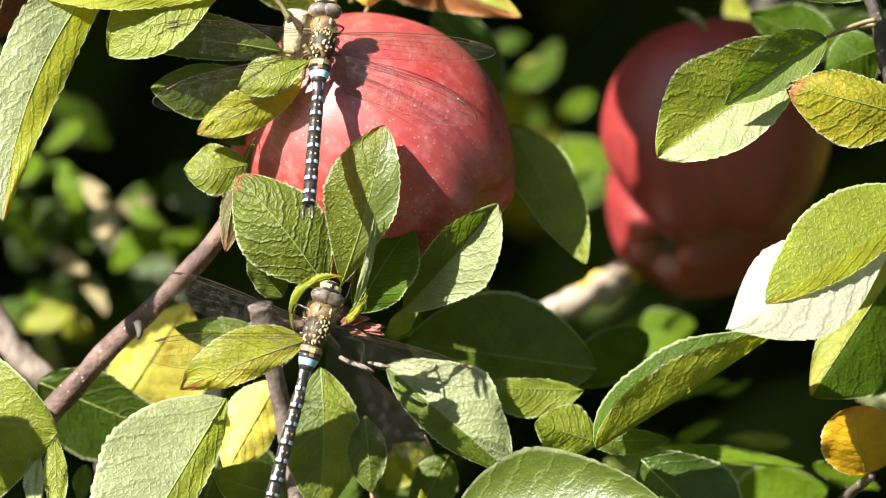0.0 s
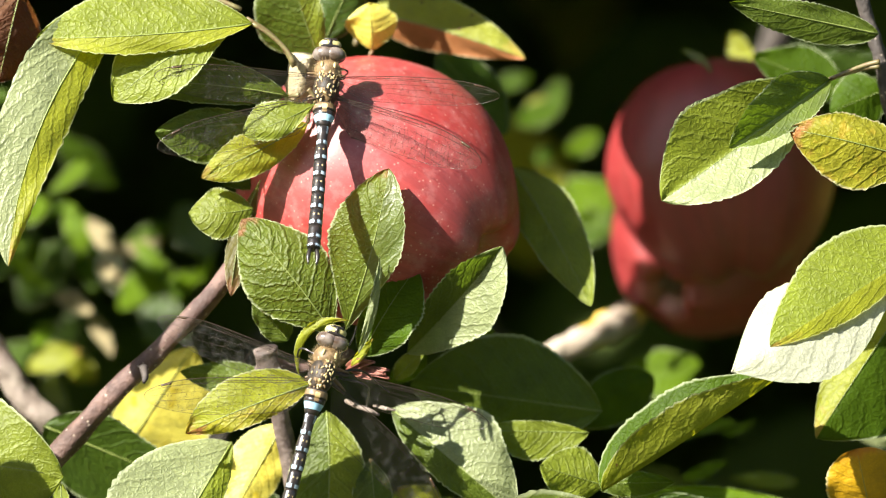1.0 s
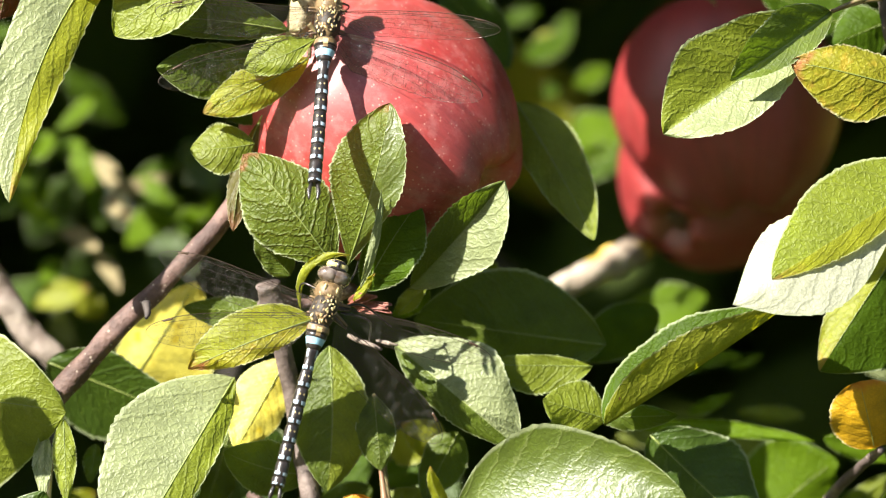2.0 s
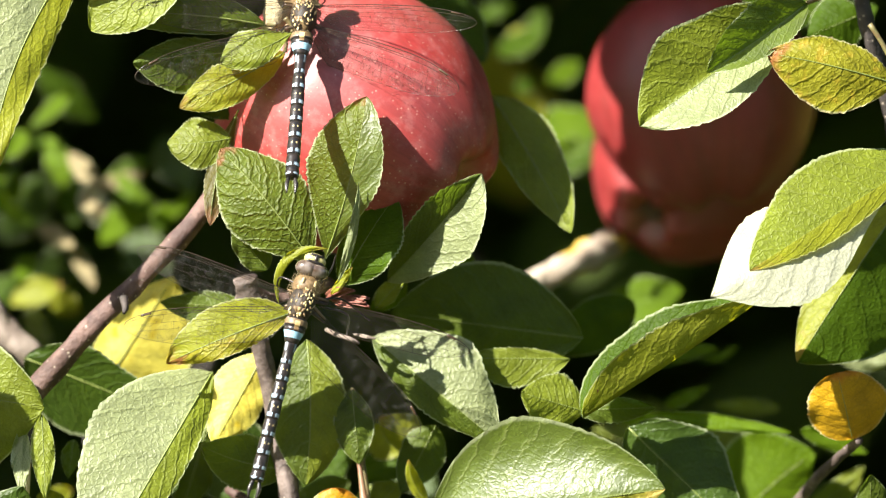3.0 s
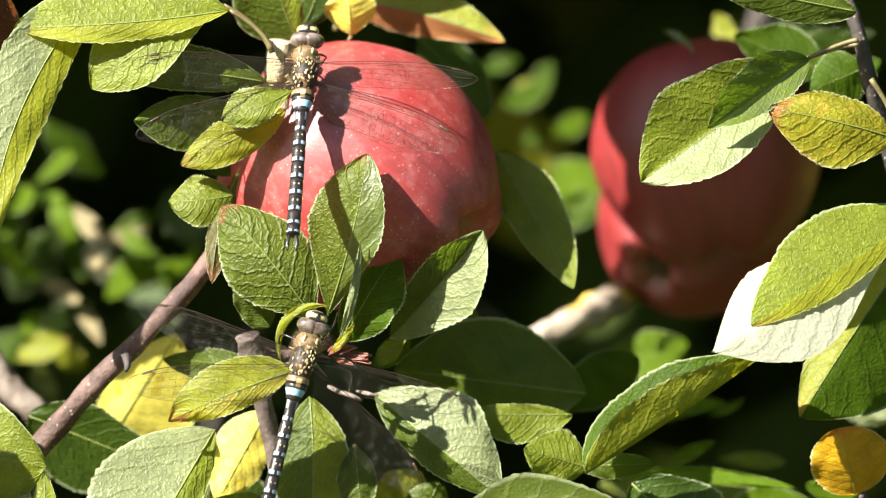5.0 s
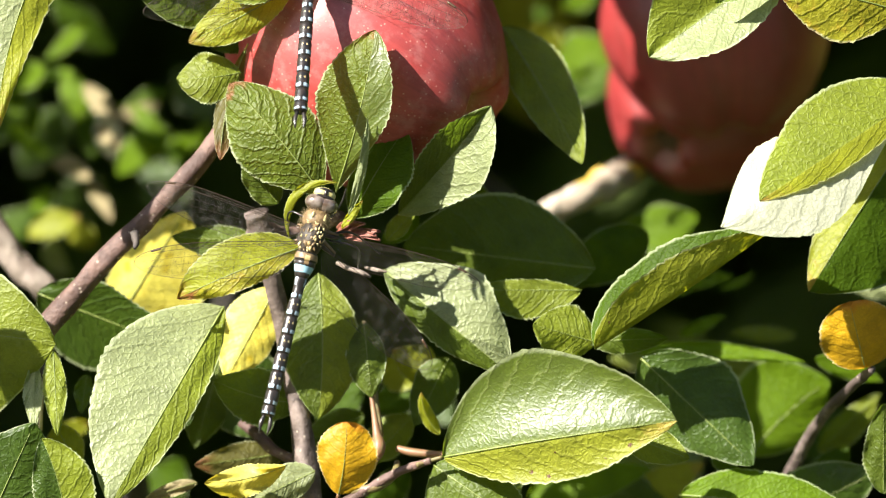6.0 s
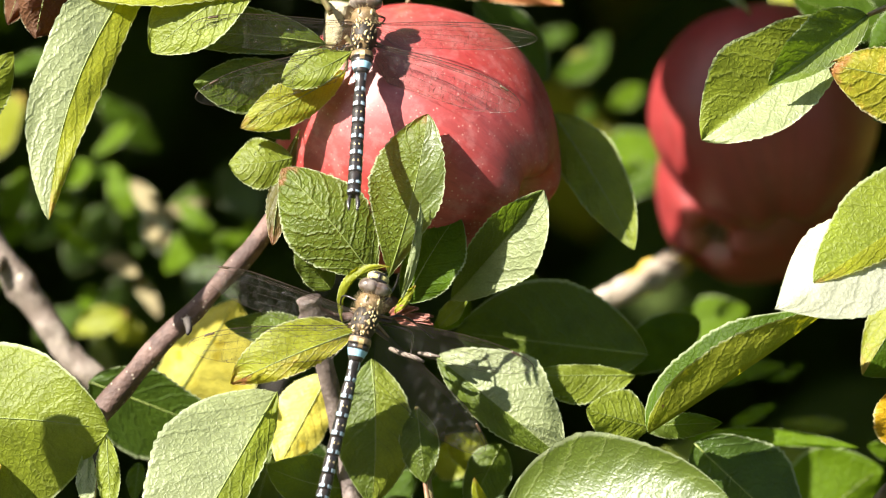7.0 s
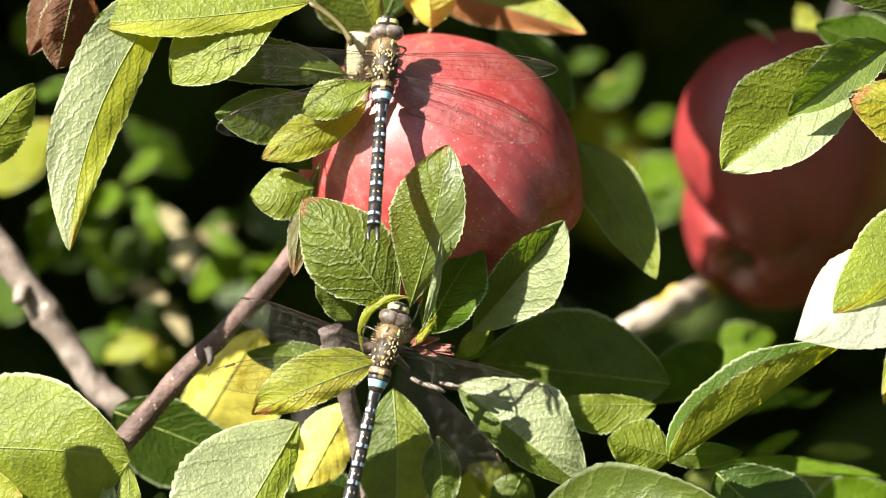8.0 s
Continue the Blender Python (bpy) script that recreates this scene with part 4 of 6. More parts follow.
# ---- leaves of the upper left cluster ----
leaf(side_branch, (LIME, PALE), (-85.9, 4.0, 75.3), (-114.8, -22.0, 3.1), (7.5, 0.20), (12.5, -0.05), bend=(-6.6, -3.0), peak=0.44, stalk=(-54.7, 4.0, 72.3), label="pale quilted leaf hanging folded along its midrib")
leaf(side_branch, (LIME, BRIGHT), (-51.5, -5.0, 68.3), (-108.7, -5.0, 63.9), (5.3, -0.30), (13.8, 0.40), bend=(1.2, -3.0), peak=0.50, stalk=(-40.3, -5.0, 57.8), label="bright green leaf lying nearly flat")
leaf(side_branch, BRIGHT, (-53.1, -2.0, 69.8), (-88.1, -4.0, 47.6), (9.0, -0.35), (10.8, 0.40), bend=(-1.8, -4.0), peak=0.64, stalk=(-40.3, -2.0, 57.1), label="light green leaf with a shaded edge")
leaf(side_branch, GREEN, (-41.9, 3.0, 49.4), (-84.4, 2.0, 52.4), (5.4, 0.10), (7.5, 0.20), bend=(-1.2, -4.0), peak=0.50, stalk=(-38.9, 3.0, 49.7), label="dark green shaded leaf")
leaf(side_branch, GREEN, (-45.7, 8.0, 42.3), (-77.0, -2.0, 39.1), (9.6, 0.20), (5.1, 0.20), bend=(-0.6, -2.0), peak=0.58, stalk=(-39.0, 8.0, 48.3), label="green leaf with a sunlit pointed tip")
leaf(side_branch, BRIGHT, (-34.6, -4.0, 47.3), (-53.8, -4.0, 39.1), (4.2, 0.00), (6.6, 0.30), bend=(0.9, -3.0), peak=0.60, stalk=(-36.5, -4.0, 51.1), label="small bright green leaf with a pale midrib")
leaf(side_branch, LIME, (-36.6, 2.0, 42.2), (-64.8, 0.0, 27.4), (6.0, 0.00), (6.0, 0.20), bend=(0.6, -3.0), peak=0.50, stalk=(-37.4, 2.0, 48.2), label="yellowing leaf with reddish edge")
leaf(side_branch, BRIGHT, (-50.9, 4.0, 19.4), (-68.1, 5.0, 17.9), (6.9, 0.00), (6.6, 0.30), bend=(0.6, -2.0), peak=0.48, label="small bright leaf")
leaf(side_branch, OLIVE, (-49.1, 10.0, 27.0), (-56.4, -2.0, -4.0), (3.9, 0.60), (3.0, 0.80), bend=(-1.5, -2.0), peak=0.60, label="narrow olive-brown curling leaf")
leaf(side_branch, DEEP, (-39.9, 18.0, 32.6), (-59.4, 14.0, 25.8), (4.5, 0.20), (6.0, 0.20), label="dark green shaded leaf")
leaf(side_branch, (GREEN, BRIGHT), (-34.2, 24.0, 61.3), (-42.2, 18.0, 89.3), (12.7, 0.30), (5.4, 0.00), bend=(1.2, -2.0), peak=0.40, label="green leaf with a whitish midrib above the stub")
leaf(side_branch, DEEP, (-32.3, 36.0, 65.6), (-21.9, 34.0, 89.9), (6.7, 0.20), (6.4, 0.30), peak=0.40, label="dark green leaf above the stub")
# ---- the yellow-orange leaf over the big apple ----
leaf(side_branch, (SPOTTED, SALMON), (-19.8, 62.0, 73.6), (21.7, 46.0, 61.0), (9.5, 0.50), (6.4, 0.90), bend=(0.9, -3.0), peak=0.34, stalk=(-24.4, 62.0, 64.7), label="spotted yellow leaf with an orange shaded underside")
leaf(side_branch, YELLOW, (-19.6, 30.0, 62.4), (-20.3, 26.0, 75.3), (6.7, 0.40), (7.3, 0.30), bend=(0.0, -2.0), peak=0.55, stalk=(-27.0, 30.0, 54.2), label="small bright yellow leaf", stalk_mat=RED_STALK)
# ---- leaves round the two dragonflies ----
leaf(fruit_twig, MELLOW, (-29.4, -1.0, -13.4), (-53.9, 0.0, 16.5), (12.0, 0.25), (10.5, 0.35), bend=(-0.9, -5.0), peak=0.52, label="quilted green leaf with a brown-edged tip")
leaf(fruit_twig, (MELLOW, GLOSSY), (-25.8, 0.0, -12.6), (-14.9, -9.0, 30.3), (12.0, 0.25), (7.5, -0.20), bend=(-1.2, -6.0), peak=0.58, label="upright green leaf with a pale serrated margin")
# this leaf's darkness is shade held in the SHADED colour
leaf(fruit_twig, SHADED, (-21.7, 7.0, -19.4), (-7.4, 4.0, 3.9), (6.0, 0.20), (9.3, -0.40), bend=(0.6, -3.0), peak=0.50, point=0.6, label="rounded leaf darkened in colour for shade")
# PALE and GREEN paint this leaf's sunlit and shaded halves
leaf(fruit_twig, (GREEN, PALE), (-9.3, 13.0, -18.8), (15.6, -5.0, 10.0), (7.0, -0.70), (10.5, -0.65), bend=(-0.6, -1.0), peak=0.50, label="folded leaf with its sunlit half in a paler colour")
leaf(fruit_twig, GREEN, (-41.2, 4.0, -15.6), (-50.5, 0.0, -4.3), (4.5, 0.30), (5.1, 0.30), label="small green leaf behind the larger one")
leaf(fruit_twig, LIME, (-38.0, -9.0, -24.7), (-24.7, -13.0, -10.2), (2.4, 0.10), (-2.1, 0.50), bend=(5.1, -2.0), peak=0.50, rib=False, label="young leaf rolled round its edge")
leaf(fruit_twig, (TURNING, LIME), (-34.7, -9.0, -27.1), (-67.9, -9.0, -40.5), (5.1, 0.00), (9.3, 0.30), bend=(-0.6, -4.0), peak=0.48, label="yellow-green leaf with a pinkish tip")
leaf(fruit_twig, YELLOW, (-90.0, 48.0, -53.4), (-67.2, 44.0, -17.6), (9.5, 0.20), (17.1, 0.30), peak=0.50, label="bright yellow autumn leaf behind the branch")
leaf(fruit_twig, GREEN, (-47.4, 16.0, -25.8), (-70.1, 18.0, -24.3), (5.4, 0.30), (3.9, 0.20), label="light green leaf behind the wing")
leaf(fruit_twig, (BRIGHT, PALE), (-55.8, 2.0, -42.8), (-85.7, -20.0, -94.5), (7.5, 0.12), (20.6, 0.15), bend=(0.0, -3.0), peak=0.46, label="large pale silvery-green quilted leaf")
leaf(fruit_twig, YELLOW, (-42.2, 22.0, -37.7), (-55.7, 16.0, -62.5), (7.0, 0.30), (9.1, 0.30), peak=0.50, label="yellow leaf striped with shade")
# BRIGHT and GREEN halves put the sun and the dragonfly's shade into colour
leaf(fruit_twig, (BRIGHT, GREEN), (-30.9, 13.0, -34.3), (-31.2, 11.0, -73.1), (10.2, 0.10), (10.9, 0.20), bend=(1.2, -3.0), peak=0.50, label="green leaf with one half coloured darker for dragonfly shade")
# the PALE half carries silvery sun glare in its colour
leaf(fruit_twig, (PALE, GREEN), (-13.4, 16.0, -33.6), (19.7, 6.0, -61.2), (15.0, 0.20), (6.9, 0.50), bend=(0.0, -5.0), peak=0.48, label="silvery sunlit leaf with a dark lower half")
leaf(fruit_twig, GREEN, (43.2, 34.0, -33.9), (-8.5, 28.0, -27.2), (12.8, 0.10), (17.9, 0.15), bend=(0.0, -2.0), peak=0.50, label="broad dark green leaf in shade")
leaf(fruit_twig, BRIGHT, (39.4, 18.0, -39.4), (10.0, 14.0, -39.1), (7.8, -0.10), (3.0, 0.20), peak=0.50, label="sunlit leaf edge below the dark leaf")
leaf(fruit_twig, BRIGHT, (43.4, 10.0, -53.3), (26.2, 6.0, -48.3), (6.9, 0.20), (7.8, 0.30), peak=0.50, label="small light green leaf")
leaf(fruit_twig, GREEN, (-18.9, 12.0, -47.2), (-16.8, 8.0, -67.4), (4.8, 0.30), (6.0, 0.30), bend=(0.0, -2.0), peak=0.50, stalk=(-14.4, 12.0, -78.1), label="small drooping green leaf")
leaf(fruit_twig, GREEN, (-34.2, 16.0, -69.0), (-58.7, 6.0, -62.5), (7.2, 0.30), (7.5, 0.10), bend=(1.5, 0.0), peak=0.55, label="dark leaf under the tail with a pale rim")
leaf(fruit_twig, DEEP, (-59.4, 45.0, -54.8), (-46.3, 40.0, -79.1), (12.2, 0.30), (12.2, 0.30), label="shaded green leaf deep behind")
leaf(side_branch, BRIGHT, (18.6, 52.0, 31.6), (39.7, 26.0, -5.7), (8.9, 0.30), (7.7, 0.00), bend=(0.9, 0.0), label="green leaf hanging behind the apple")
leaf(side_branch, DEEP, (-2.2, 80.0, 63.6), (17.3, 92.0, 41.4), (8.1, 1.30), (7.8, -1.30), bend=(0.6, 0.0), peak=0.50, label="dark leaf behind the apple")
# ---- leaves at the edge of the tree to the right ----
# whitish sunlit sheen of the lower half comes from the PALE colour
leaf(right_twig, (PALE, BRIGHT), (101.9, 4.0, 55.4), (57.3, -12.0, 22.4), (11.1, -0.85), (16.8, -0.30), bend=(0.3, -5.0), peak=0.58, stalk=(115.4, 4.0, 59.0), label="bright quilted leaf in front of the far apples")
leaf(right_twig, (GLOSSY, GREEN), (101.8, -6.0, 55.2), (74.7, -20.0, 36.5), (5.4, -0.80), (9.0, -0.70), bend=(0.6, -2.0), stalk=(114.9, -6.0, 60.0), label="small leaf lying over a brighter one")
leaf(right_twig, TURNING, (124.6, -15.0, 33.7), (90.6, -17.0, 41.7), (11.9, 0.25), (7.5, 0.10), bend=(-0.6, -3.0), peak=0.48, stalk=(117.9, -15.0, 49.4), label="yellow-green leaf with a red tip")
leaf(right_twig, PALE, (116.6, 4.0, 37.7), (103.2, 0.0, 27.4), (6.0, 0.30), (6.0, 0.30), label="pale leaf behind the red-tipped one")
leaf(right_twig, (LIME, BRIGHT), (132.6, -6.0, 14.4), (85.9, -24.0, -15.7), (5.6, -0.05), (16.1, 0.30), bend=(0.0, -2.0), peak=0.50, wave=0.12, twist=0.0, rib=False, label="broad bright quilted leaf")
leaf(right_twig, WHITE, (128.0, -7.5, 8.4), (75.5, -26.6, -22.6), (15.2, 0.00), (13.4, 0.50), bend=(0.0, -2.0), peak=0.62, point=1.15, wave=0.12, twist=0.0, rib=False, label="white felted underside of a leaf in full sun")
# the SHADED halves of the next two leaves are painted shade
leaf(right_twig, (SHADED, LIME), (131.1, 24.0, 6.2), (99.8, 8.0, -40.2), (21.1, 0.30), (8.2, 0.50), bend=(-0.6, -4.0), peak=0.55, label="leaf coloured dark for shade, with a lit yellow-green folded edge")
leaf(right_twig, (FOLDED, SHADED), (42.6, 0.0, -55.0), (90.7, -6.0, -22.7), (9.9, -0.50), (-13.8, 0.40), bend=(-0.6, -3.0), peak=0.40, rib=False, label="long folded leaf showing its translucent underside")
# SHADED leaves at this twig are coloured dark in place of cast shade
leaf(right_twig, SHADED, (108.4, 60.0, 53.1), (83.9, 60.0, 63.1), (6.9, 0.30), (8.4, 0.30), label="dark leaf in shade")
leaf(right_twig, GREEN, (114.9, 0.0, 67.6), (74.8, -10.0, 75.1), (6.0, 0.30), (4.5, 0.30), label="green leaf at the twig")
leaf(right_twig, SHADED, (117.8, 30.0, 53.3), (103.4, 30.0, 47.2), (7.6, 0.30), (7.6, 0.30), label="shaded leaf behind the twig")
leaf(right_twig, PALE, (128.4, 60.0, -39.8), (110.0, 60.0, -38.2), (4.0, 0.30), (6.1, 0.30), label="pale leaf deeper in the tree")
# two unseen leaves above the view, added to throw shade on those below
leaf(right_twig, GREEN, (84.0, -6.0, 104.0), (50.0, 16.0, 92.0), (12.0, 0.90), (12.0, -0.90), twist=0.0, label="unseen leaf placed high on the twig to cast shade")
leaf(right_twig, GREEN, (66.0, -40.0, 101.0), (38.0, -50.0, 88.0), (6.5, 0.80), (6.5, -0.80), twist=0.0, label="unseen leaf placed high on the twig to cast shade")
# ---- unseen twig added above the view to keep sun off the far apples ----
shading_twig = branch("shading_twig", [(14.2, 120.0, 190.0, 2.10), (10.0, 70.0, 165.0, 1.80), (-25.3, 29.0, 147.9, 1.50), (-41.3, 21.0, 129.9, 1.20), (-63.3, 17.0, 135.9, 0.80)], BARK, "unseen leafy twig added above to shade the far apples", seed=31)
leaf(shading_twig, GREEN, (-33.8, 65.2, 140.4), (-11.6, 24.5, 128.4), (19.7, 0.47), (19.7, -0.47), twist=0.0, wave=0.3, point=0.45, peak=0.5, label="unseen leaf blocking sun from the far apples")
leaf(shading_twig, GREEN, (-3.2, 53.5, 161.6), (-10.8, 20.3, 125.7), (11.2, -1.41), (11.2, 1.41), twist=0.0, wave=0.3, point=0.45, peak=0.5, label="unseen leaf blocking sun from the far apples")
leaf(shading_twig, GREEN, (-45.3, 32.0, 100.6), (-7.9, 24.7, 132.3), (6.2, 1.67), (6.2, -1.67), twist=0.0, wave=0.3, point=0.45, peak=0.5, label="unseen leaf blocking sun from the far apples")
leaf(shading_twig, GREEN, (-27.6, 24.2, 111.8), (-17.9, 20.3, 118.5), (1.1, 1.65), (1.1, -1.65), twist=0.0, wave=0.3, point=0.45, peak=0.5, label="unseen leaf blocking sun from the far apples")
leaf(shading_twig, GREEN, (-8.2, 19.9, 127.9), (0.3, 29.5, 144.7), (1.2, 1.60), (1.2, -1.60), twist=0.0, wave=0.3, point=0.45, peak=0.5, label="unseen leaf blocking sun from the far apples")
leaf(shading_twig, GREEN, (-64.4, 57.5, 102.7), (-34.5, 32.1, 111.6), (3.4, 1.47), (3.4, -1.47), twist=0.0, wave=0.3, point=0.45, peak=0.5, label="unseen leaf blocking sun from the far apples")
leaf(shading_twig, GREEN, (-50.5, 40.7, 102.7), (-27.1, 32.2, 119.1), (1.1, 1.65), (1.1, -1.65), twist=0.0, wave=0.3, point=0.45, peak=0.5, label="unseen leaf blocking sun from the far apples")
# ---- leaves deeper in the tree that catch the sun ----
inner_twig = branch("inner_twig", [(-68.6, 330.0, -54.2, 1.50), (-55.0, 330.0, -20.2, 1.80), (-38.0, 330.0, -4.9, 1.95), (-14.3, 330.0, 3.6, 1.80), (16.4, 340.0, -13.5, 1.65), (33.4, 340.0, -33.9, 1.35)], DARK_BARK, "dark twig deep in the tree", seed=21)
# SHADED and DEEP leaves here carry their shade in the leaf colour
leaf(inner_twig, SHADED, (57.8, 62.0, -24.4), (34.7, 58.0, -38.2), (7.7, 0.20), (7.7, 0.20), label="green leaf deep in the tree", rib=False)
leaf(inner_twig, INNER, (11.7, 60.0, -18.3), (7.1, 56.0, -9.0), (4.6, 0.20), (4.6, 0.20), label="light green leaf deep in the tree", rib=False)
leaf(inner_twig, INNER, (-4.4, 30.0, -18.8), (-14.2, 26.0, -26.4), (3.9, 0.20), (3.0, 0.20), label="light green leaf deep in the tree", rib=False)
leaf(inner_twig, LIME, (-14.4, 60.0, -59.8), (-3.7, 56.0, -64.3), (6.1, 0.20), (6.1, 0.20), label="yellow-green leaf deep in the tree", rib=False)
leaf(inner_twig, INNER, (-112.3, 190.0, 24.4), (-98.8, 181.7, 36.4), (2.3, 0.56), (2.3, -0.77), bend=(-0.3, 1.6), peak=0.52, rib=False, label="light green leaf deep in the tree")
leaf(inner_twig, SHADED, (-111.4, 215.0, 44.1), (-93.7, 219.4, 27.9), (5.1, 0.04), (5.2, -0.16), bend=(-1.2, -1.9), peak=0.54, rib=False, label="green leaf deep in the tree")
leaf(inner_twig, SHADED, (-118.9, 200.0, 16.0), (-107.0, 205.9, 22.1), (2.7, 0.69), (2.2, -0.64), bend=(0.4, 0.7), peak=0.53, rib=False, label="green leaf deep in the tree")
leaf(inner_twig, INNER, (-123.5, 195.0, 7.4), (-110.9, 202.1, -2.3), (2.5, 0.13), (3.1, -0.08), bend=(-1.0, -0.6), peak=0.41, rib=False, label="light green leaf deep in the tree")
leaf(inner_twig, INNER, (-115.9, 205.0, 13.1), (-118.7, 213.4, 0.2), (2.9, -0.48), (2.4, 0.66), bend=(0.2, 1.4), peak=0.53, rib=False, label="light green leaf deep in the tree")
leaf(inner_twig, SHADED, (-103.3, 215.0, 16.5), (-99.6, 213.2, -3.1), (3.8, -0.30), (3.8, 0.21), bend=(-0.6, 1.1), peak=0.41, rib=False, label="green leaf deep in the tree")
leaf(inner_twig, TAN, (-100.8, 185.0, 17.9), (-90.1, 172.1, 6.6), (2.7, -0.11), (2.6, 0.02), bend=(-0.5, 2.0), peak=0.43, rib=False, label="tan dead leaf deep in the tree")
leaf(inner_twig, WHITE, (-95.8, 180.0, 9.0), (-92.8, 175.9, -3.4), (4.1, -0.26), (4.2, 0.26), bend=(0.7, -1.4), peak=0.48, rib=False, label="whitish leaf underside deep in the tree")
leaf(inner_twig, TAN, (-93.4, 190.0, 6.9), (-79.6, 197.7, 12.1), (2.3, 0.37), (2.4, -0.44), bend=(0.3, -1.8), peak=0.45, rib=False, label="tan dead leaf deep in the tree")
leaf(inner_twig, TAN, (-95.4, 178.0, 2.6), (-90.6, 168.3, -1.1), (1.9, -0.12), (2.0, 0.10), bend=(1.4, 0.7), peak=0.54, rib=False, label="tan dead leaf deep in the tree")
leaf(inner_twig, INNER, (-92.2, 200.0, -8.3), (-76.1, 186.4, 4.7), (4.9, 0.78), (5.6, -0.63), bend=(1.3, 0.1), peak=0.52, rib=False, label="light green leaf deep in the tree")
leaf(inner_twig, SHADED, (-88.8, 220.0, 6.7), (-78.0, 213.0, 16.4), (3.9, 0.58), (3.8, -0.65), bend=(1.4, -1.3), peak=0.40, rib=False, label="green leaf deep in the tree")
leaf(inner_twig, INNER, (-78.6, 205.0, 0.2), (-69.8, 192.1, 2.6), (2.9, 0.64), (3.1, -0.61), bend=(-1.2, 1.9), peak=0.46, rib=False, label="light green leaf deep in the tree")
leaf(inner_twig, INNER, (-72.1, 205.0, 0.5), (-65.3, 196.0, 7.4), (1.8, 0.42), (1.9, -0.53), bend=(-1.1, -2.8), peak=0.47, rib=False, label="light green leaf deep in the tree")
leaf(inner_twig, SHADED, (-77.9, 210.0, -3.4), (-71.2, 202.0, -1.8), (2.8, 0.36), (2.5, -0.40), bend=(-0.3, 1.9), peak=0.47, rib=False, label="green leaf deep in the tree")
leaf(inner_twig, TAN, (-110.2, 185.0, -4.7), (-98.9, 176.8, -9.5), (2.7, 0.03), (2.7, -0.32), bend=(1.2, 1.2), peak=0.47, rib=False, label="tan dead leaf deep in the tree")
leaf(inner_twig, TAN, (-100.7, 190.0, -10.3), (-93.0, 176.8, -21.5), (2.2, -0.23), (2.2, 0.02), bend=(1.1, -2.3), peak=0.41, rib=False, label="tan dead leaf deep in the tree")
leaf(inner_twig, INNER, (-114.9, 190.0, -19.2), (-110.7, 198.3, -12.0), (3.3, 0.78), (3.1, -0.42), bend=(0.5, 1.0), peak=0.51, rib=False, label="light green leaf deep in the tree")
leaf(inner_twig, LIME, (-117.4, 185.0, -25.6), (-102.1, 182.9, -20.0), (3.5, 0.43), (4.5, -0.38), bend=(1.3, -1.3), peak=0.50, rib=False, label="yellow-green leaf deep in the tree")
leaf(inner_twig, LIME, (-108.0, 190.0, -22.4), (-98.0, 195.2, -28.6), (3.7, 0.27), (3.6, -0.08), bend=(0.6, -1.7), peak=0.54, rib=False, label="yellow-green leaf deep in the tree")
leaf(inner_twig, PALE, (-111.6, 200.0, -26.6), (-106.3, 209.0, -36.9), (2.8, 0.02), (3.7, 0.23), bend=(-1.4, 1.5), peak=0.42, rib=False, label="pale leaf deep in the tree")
leaf(inner_twig, DEEP, (-131.9, 235.0, 0.2), (-119.2, 244.2, 19.9), (8.3, -0.67), (7.1, 0.54), bend=(0.2, 0.7), peak=0.54, rib=False, label="leaf darkened in colour for shade, deep in the tree")
leaf(inner_twig, DEEP, (-107.5, 240.0, 11.7), (-120.3, 231.2, -8.0), (6.7, 0.66), (6.7, -0.34), bend=(-1.2, 1.0), peak=0.52, rib=False, label="leaf darkened in colour for shade, deep in the tree")
leaf(inner_twig, DEEP, (-113.9, 235.0, -21.2), (-97.7, 242.1, -9.7), (6.0, -0.34), (5.4, 0.56), bend=(-0.5, 1.5), peak=0.52, rib=False, label="leaf darkened in colour for shade, deep in the tree")
leaf(inner_twig, DEEP, (-76.0, 230.0, 23.1), (-66.1, 227.3, 6.7), (6.6, -0.07), (5.6, -0.08), bend=(-0.0, 1.3), peak=0.49, rib=False, label="leaf darkened in colour for shade, deep in the tree")
leaf(inner_twig, DEEP, (-86.1, 240.0, -6.4), (-74.3, 229.3, -19.5), (6.3, 0.14), (6.6, -0.23), bend=(1.0, 1.1), peak=0.41, rib=False, label="leaf darkened in colour for shade, deep in the tree")
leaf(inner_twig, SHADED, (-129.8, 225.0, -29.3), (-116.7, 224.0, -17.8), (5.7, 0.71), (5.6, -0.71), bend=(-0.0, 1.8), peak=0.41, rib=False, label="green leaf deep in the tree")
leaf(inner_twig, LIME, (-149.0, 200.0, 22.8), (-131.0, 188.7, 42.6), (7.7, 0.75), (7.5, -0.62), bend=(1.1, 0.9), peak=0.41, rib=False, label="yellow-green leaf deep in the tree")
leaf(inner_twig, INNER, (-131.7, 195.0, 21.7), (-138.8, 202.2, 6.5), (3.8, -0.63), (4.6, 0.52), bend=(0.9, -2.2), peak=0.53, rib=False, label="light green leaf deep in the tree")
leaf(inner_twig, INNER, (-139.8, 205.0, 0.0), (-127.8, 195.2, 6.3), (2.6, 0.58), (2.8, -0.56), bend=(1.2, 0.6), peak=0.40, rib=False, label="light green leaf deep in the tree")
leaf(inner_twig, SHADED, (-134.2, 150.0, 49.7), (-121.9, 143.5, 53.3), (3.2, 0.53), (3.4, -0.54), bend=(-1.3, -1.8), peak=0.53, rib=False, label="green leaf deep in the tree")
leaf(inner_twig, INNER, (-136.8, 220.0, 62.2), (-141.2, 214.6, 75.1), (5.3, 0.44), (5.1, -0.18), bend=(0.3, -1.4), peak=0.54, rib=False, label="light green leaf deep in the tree")
